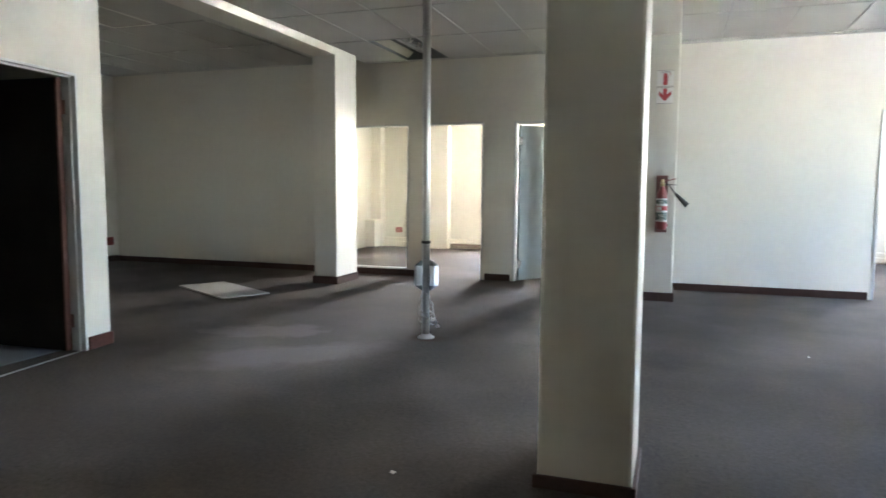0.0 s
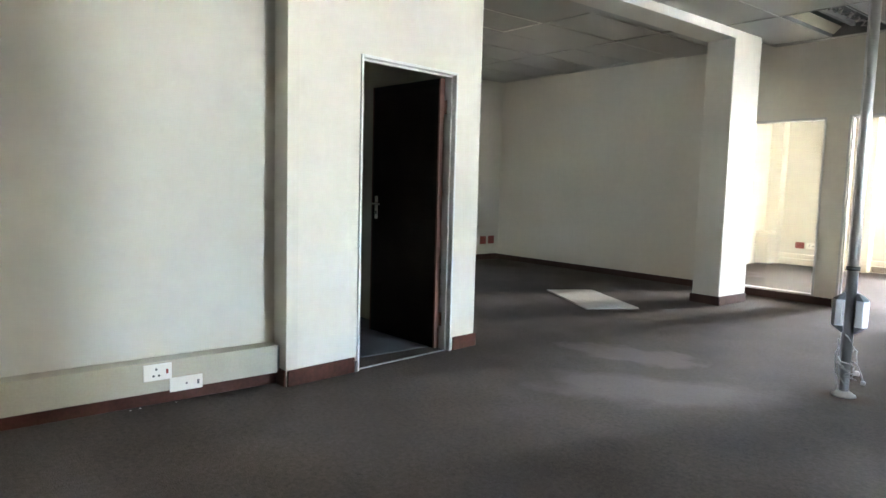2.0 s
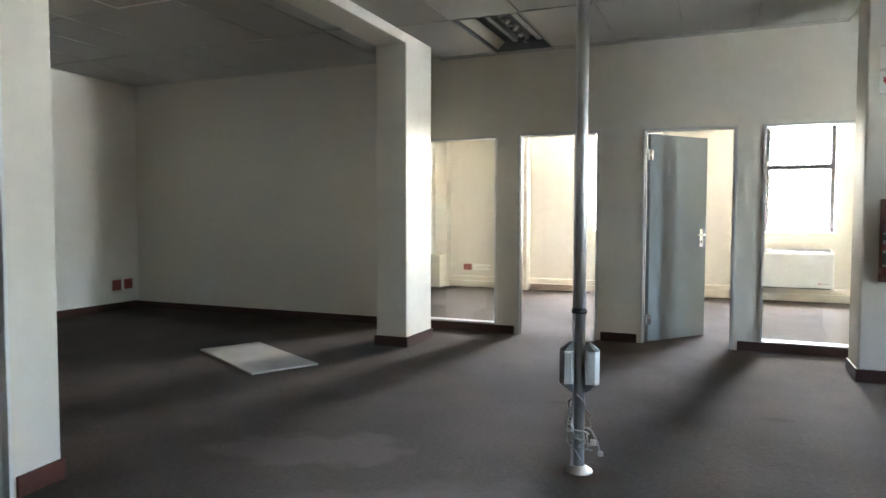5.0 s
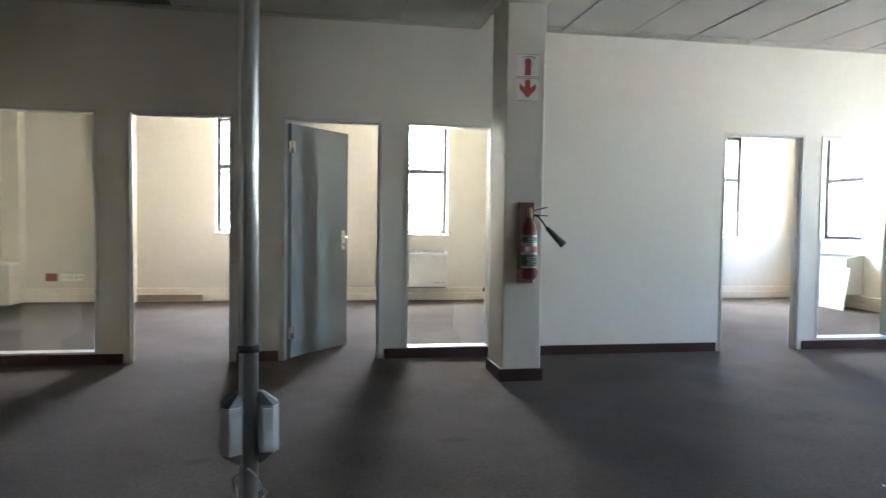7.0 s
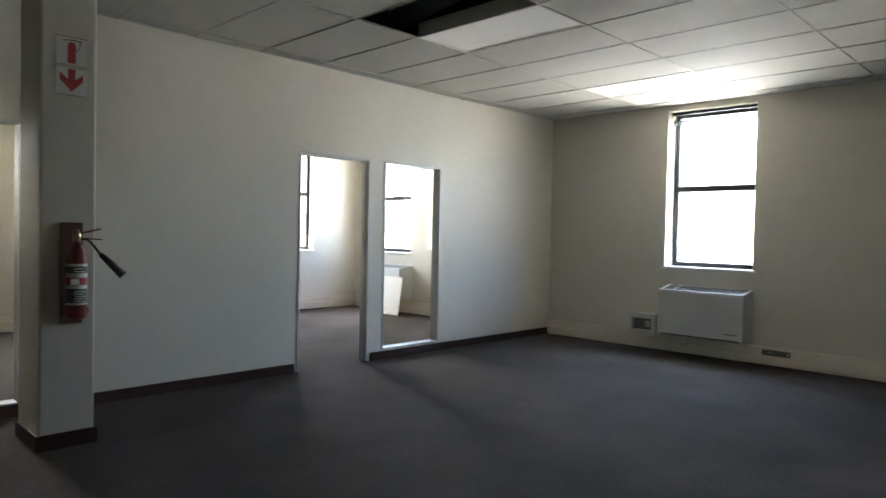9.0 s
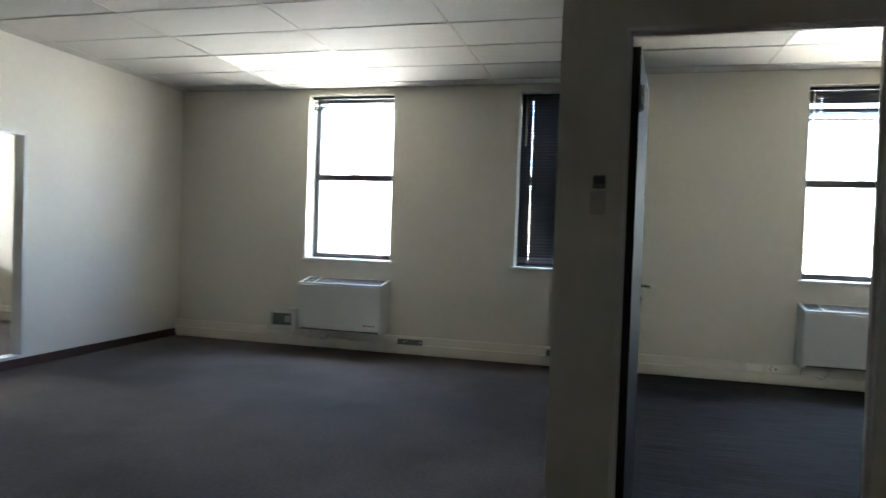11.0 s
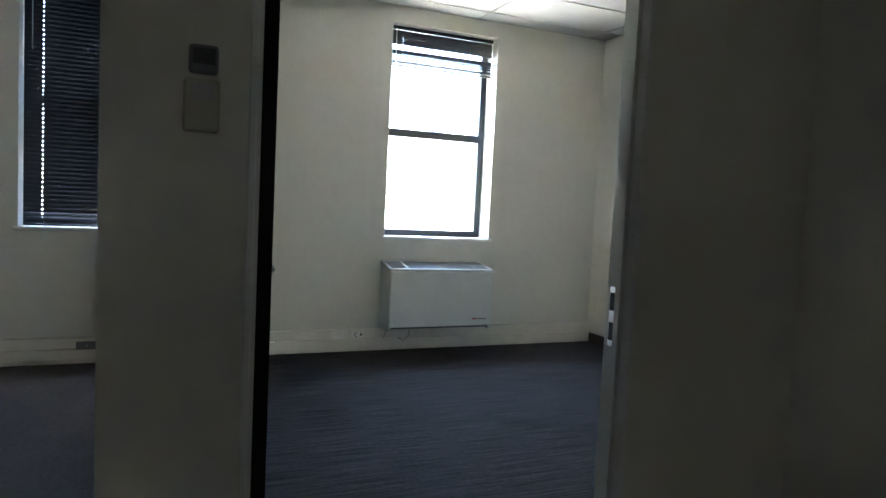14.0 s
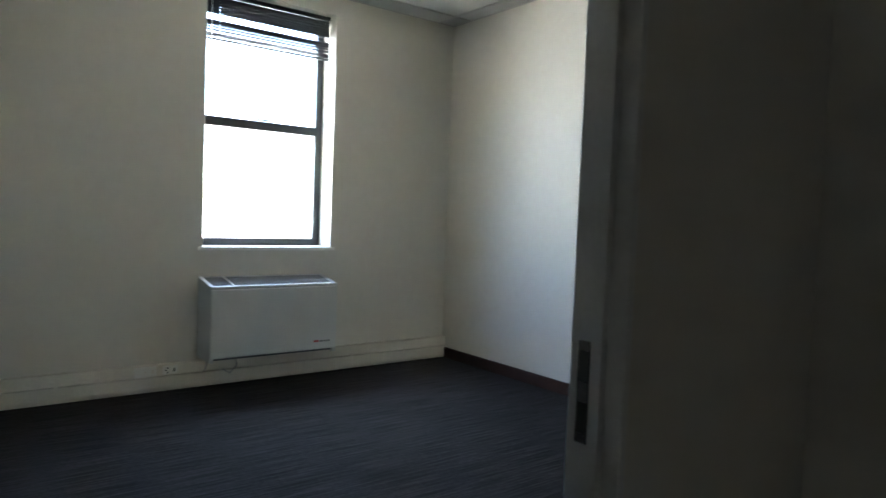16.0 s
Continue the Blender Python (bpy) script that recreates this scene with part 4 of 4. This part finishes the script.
# its cover is a darker grey than the other diffusers
bay_light = troffer(-3.60, -3.10, CE + 0.004, "unlit ceiling light with a grey cover in the dim bay", cover=GREY_COVER)
for x, y, half, wide, lean in ((-3.42, -1.30, 0.16, 0.020, 20), (-4.10, -1.30, 0.045, 0.010, 24), (-2.98, -1.30, 0.03, 0.010, 22)):
    loose = thing("loose_ceiling_bar", pose(x, y, CE - 0.012), "bright loose metal strip hanging from the ceiling grid", "ceiling bar", "loose ceiling strips")
    part("strip", turned(boxes((-half, -wide, 0, half, wide, 0.004), bevel=0.001), pose(0, 0, 0.008, lean, 2, 0)), SIGNW, loose)
    part("clip", boxes((-0.01, -0.008, 0.004, 0.01, 0.008, 0.02)), ALU_F, loose)

# opened fitting near the bay: bare housing with battens
fit = thing("open_ceiling_light", pose(-1.14, -0.70, CE_MID + 0.004), "ceiling light with its cover gone, bare battens inside", "ceiling light")
part("housing", boxes((-0.289, -0.589, 0, -0.275, 0.589, 0.13), (0.275, -0.589, 0, 0.289, 0.589, 0.13), (-0.275, -0.589, 0, 0.275, -0.575, 0.13), (-0.275, 0.575, 0, 0.275, 0.589, 0.13), (-0.289, -0.589, 0.13, 0.289, 0.589, 0.14)), GRILLE, fit)
part("reflector", turned(boxes((-0.10, -0.57, 0, 0.0, 0.57, 0.006)), pose(-0.185, 0, 0.09, 0, -42, 0)), TRUNK_G, fit, "cream side reflector")
for x in (-0.07, 0.17):
    part("batten", boxes((x - 0.022, -0.55, 0.075, x + 0.022, 0.55, 0.125), bevel=0.005), PALEFRAME, fit)
rnd = random.Random(21)
for k in range(9):
    part("loose_wire", tube([(0.05 + rnd.uniform(-0.05, 0.05), -0.42 + 0.11 * k + rnd.uniform(-0.05, 0.05), 0.07 + rnd.uniform(-0.02, 0.03)) for _ in range(5)], 0.006, 5), CABLE, fit, "crumpled loose wiring")
for k in range(4):
    part("lamp_holder", turned(boxes((-0.016, -0.02, -0.02, 0.016, 0.02, 0.02), bevel=0.004), pose(0.05 + rnd.uniform(-0.03, 0.03), -0.36 + k * 0.22, 0.075, 20 * k, 30, 15 * k)), WHITEPL, fit)

# services seen through the opened panel
duct = thing("duct", pose(0, 0, 0), "dull flexible duct in the dark ceiling void", "duct")
part("hose", tube([(3.2, -3.2, 3.14), (3.6, -2.6, 3.12), (4.1, -2.0, 3.15), (4.3, -1.0, 3.12)], 0.10, 16), GRILLE, duct)
part("hanger", boxes((3.80, -2.28, 3.05, 3.82, -2.26, TOP)), ALU, duct)
part("hanger", boxes((4.15, -1.62, 3.05, 4.17, -1.60, TOP)), ALU, duct)

# ---- loose things ----
brd = thing("ceiling_board", pose(-2.94, -2.0, 0, 0, 0, -28.8), "pale fallen ceiling board lying on the carpet", "board")
part("sheet", boxes((-0.59, -0.28, 0.001, 0.59, 0.28, 0.016), bevel=0.003), BOARD, brd)

pan = thing("leaning_panel", pose(7.60, 3.02, 0, 0, 9, 0), "white board leaning against the fan-coil unit", "board")
part("sheet", boxes((-0.008, -0.43, 0.002, 0.008, 0.43, 0.61), bevel=0.003), WHITEPL, pan)

rnd = random.Random(12)
for x, y, size in ((0.877, -5.908, 1.0), (2.9, -3.1, 0.7), (-1.955, -6.70, 0.35), (-1.96, -6.88, 0.4), (-1.95, -6.93, 0.3)):
    s = thing("paper_scrap", pose(x, y, 0, 0, 0, rnd.random() * 360), "small white scrap lying on the carpet", "scrap", "floor scraps")
    part("scrap", prism([(a * size, b * size) for a, b in ((-0.012, -0.008), (0.014, -0.010), (0.010, 0.009), (-0.009, 0.011))], 0.001, 0.001 + 0.005 * size, 0.0012 * size), WHITEPL, s)


# ---- trees outside the north windows ----
def tree(x, y, base, height, spread, seed):
    r = random.Random(seed)
    t = thing("tree", pose(x, y, base), "leafy green tree standing outside the office windows", "tree", "trees outside")
    part("trunk", tube([(0, 0, 0), (0.05, 0.02, height * 0.3), (0.0, 0.1, height * 0.6), (0.1, 0.0, height * 0.9)], [0.16, 0.13, 0.09, 0.03], 10), BARK, t)
    for k in range(7):
        a, z = r.random() * 6.28, height * (0.35 + 0.5 * r.random())
        e = spread * (0.5 + 0.4 * r.random())
        part("limb", tube([(0, 0.05, z), (math.cos(a) * e * 0.5, math.sin(a) * e * 0.5, z + 0.3), (math.cos(a) * e, math.sin(a) * e, z + 0.9)], [0.06, 0.04, 0.015], 6), BARK, t)
    bm = bmesh.new()
    clumps = [(Vector((r.gauss(0, 0.45) * spread, r.gauss(0, 0.45) * spread, height * (0.42 + 0.55 * r.random()))), 0.35 + 0.5 * r.random()) for _ in range(46)]
    for c, s in clumps:
        for _ in range(70):
            d = Vector((r.gauss(0, 1), r.gauss(0, 1), r.gauss(0, 0.8)))
            p = c + d * s * 0.55
            u = Vector((r.uniform(-1, 1), r.uniform(-1, 1), r.uniform(-1, 1))).normalized() * 0.10
            w = u.cross(Vector((r.uniform(-1, 1), r.uniform(-1, 1), r.uniform(-1, 1)))).normalized() * 0.045
            bm.faces.new([bm.verts.new(p - u), bm.verts.new(p + w), bm.verts.new(p + u), bm.verts.new(p - w)])
    part("crown", bm, LEAF, t)
    return t


tree(1.6, 14.5, -3.4, 9.0, 2.2, 1)
tree(8.6, 13.5, -3.4, 8.5, 2.4, 2)
tree(14.5, 6.5, -3.4, 8.0, 2.0, 3)
tree(-3.2, 15.0, -3.4, 8.0, 2.2, 5)
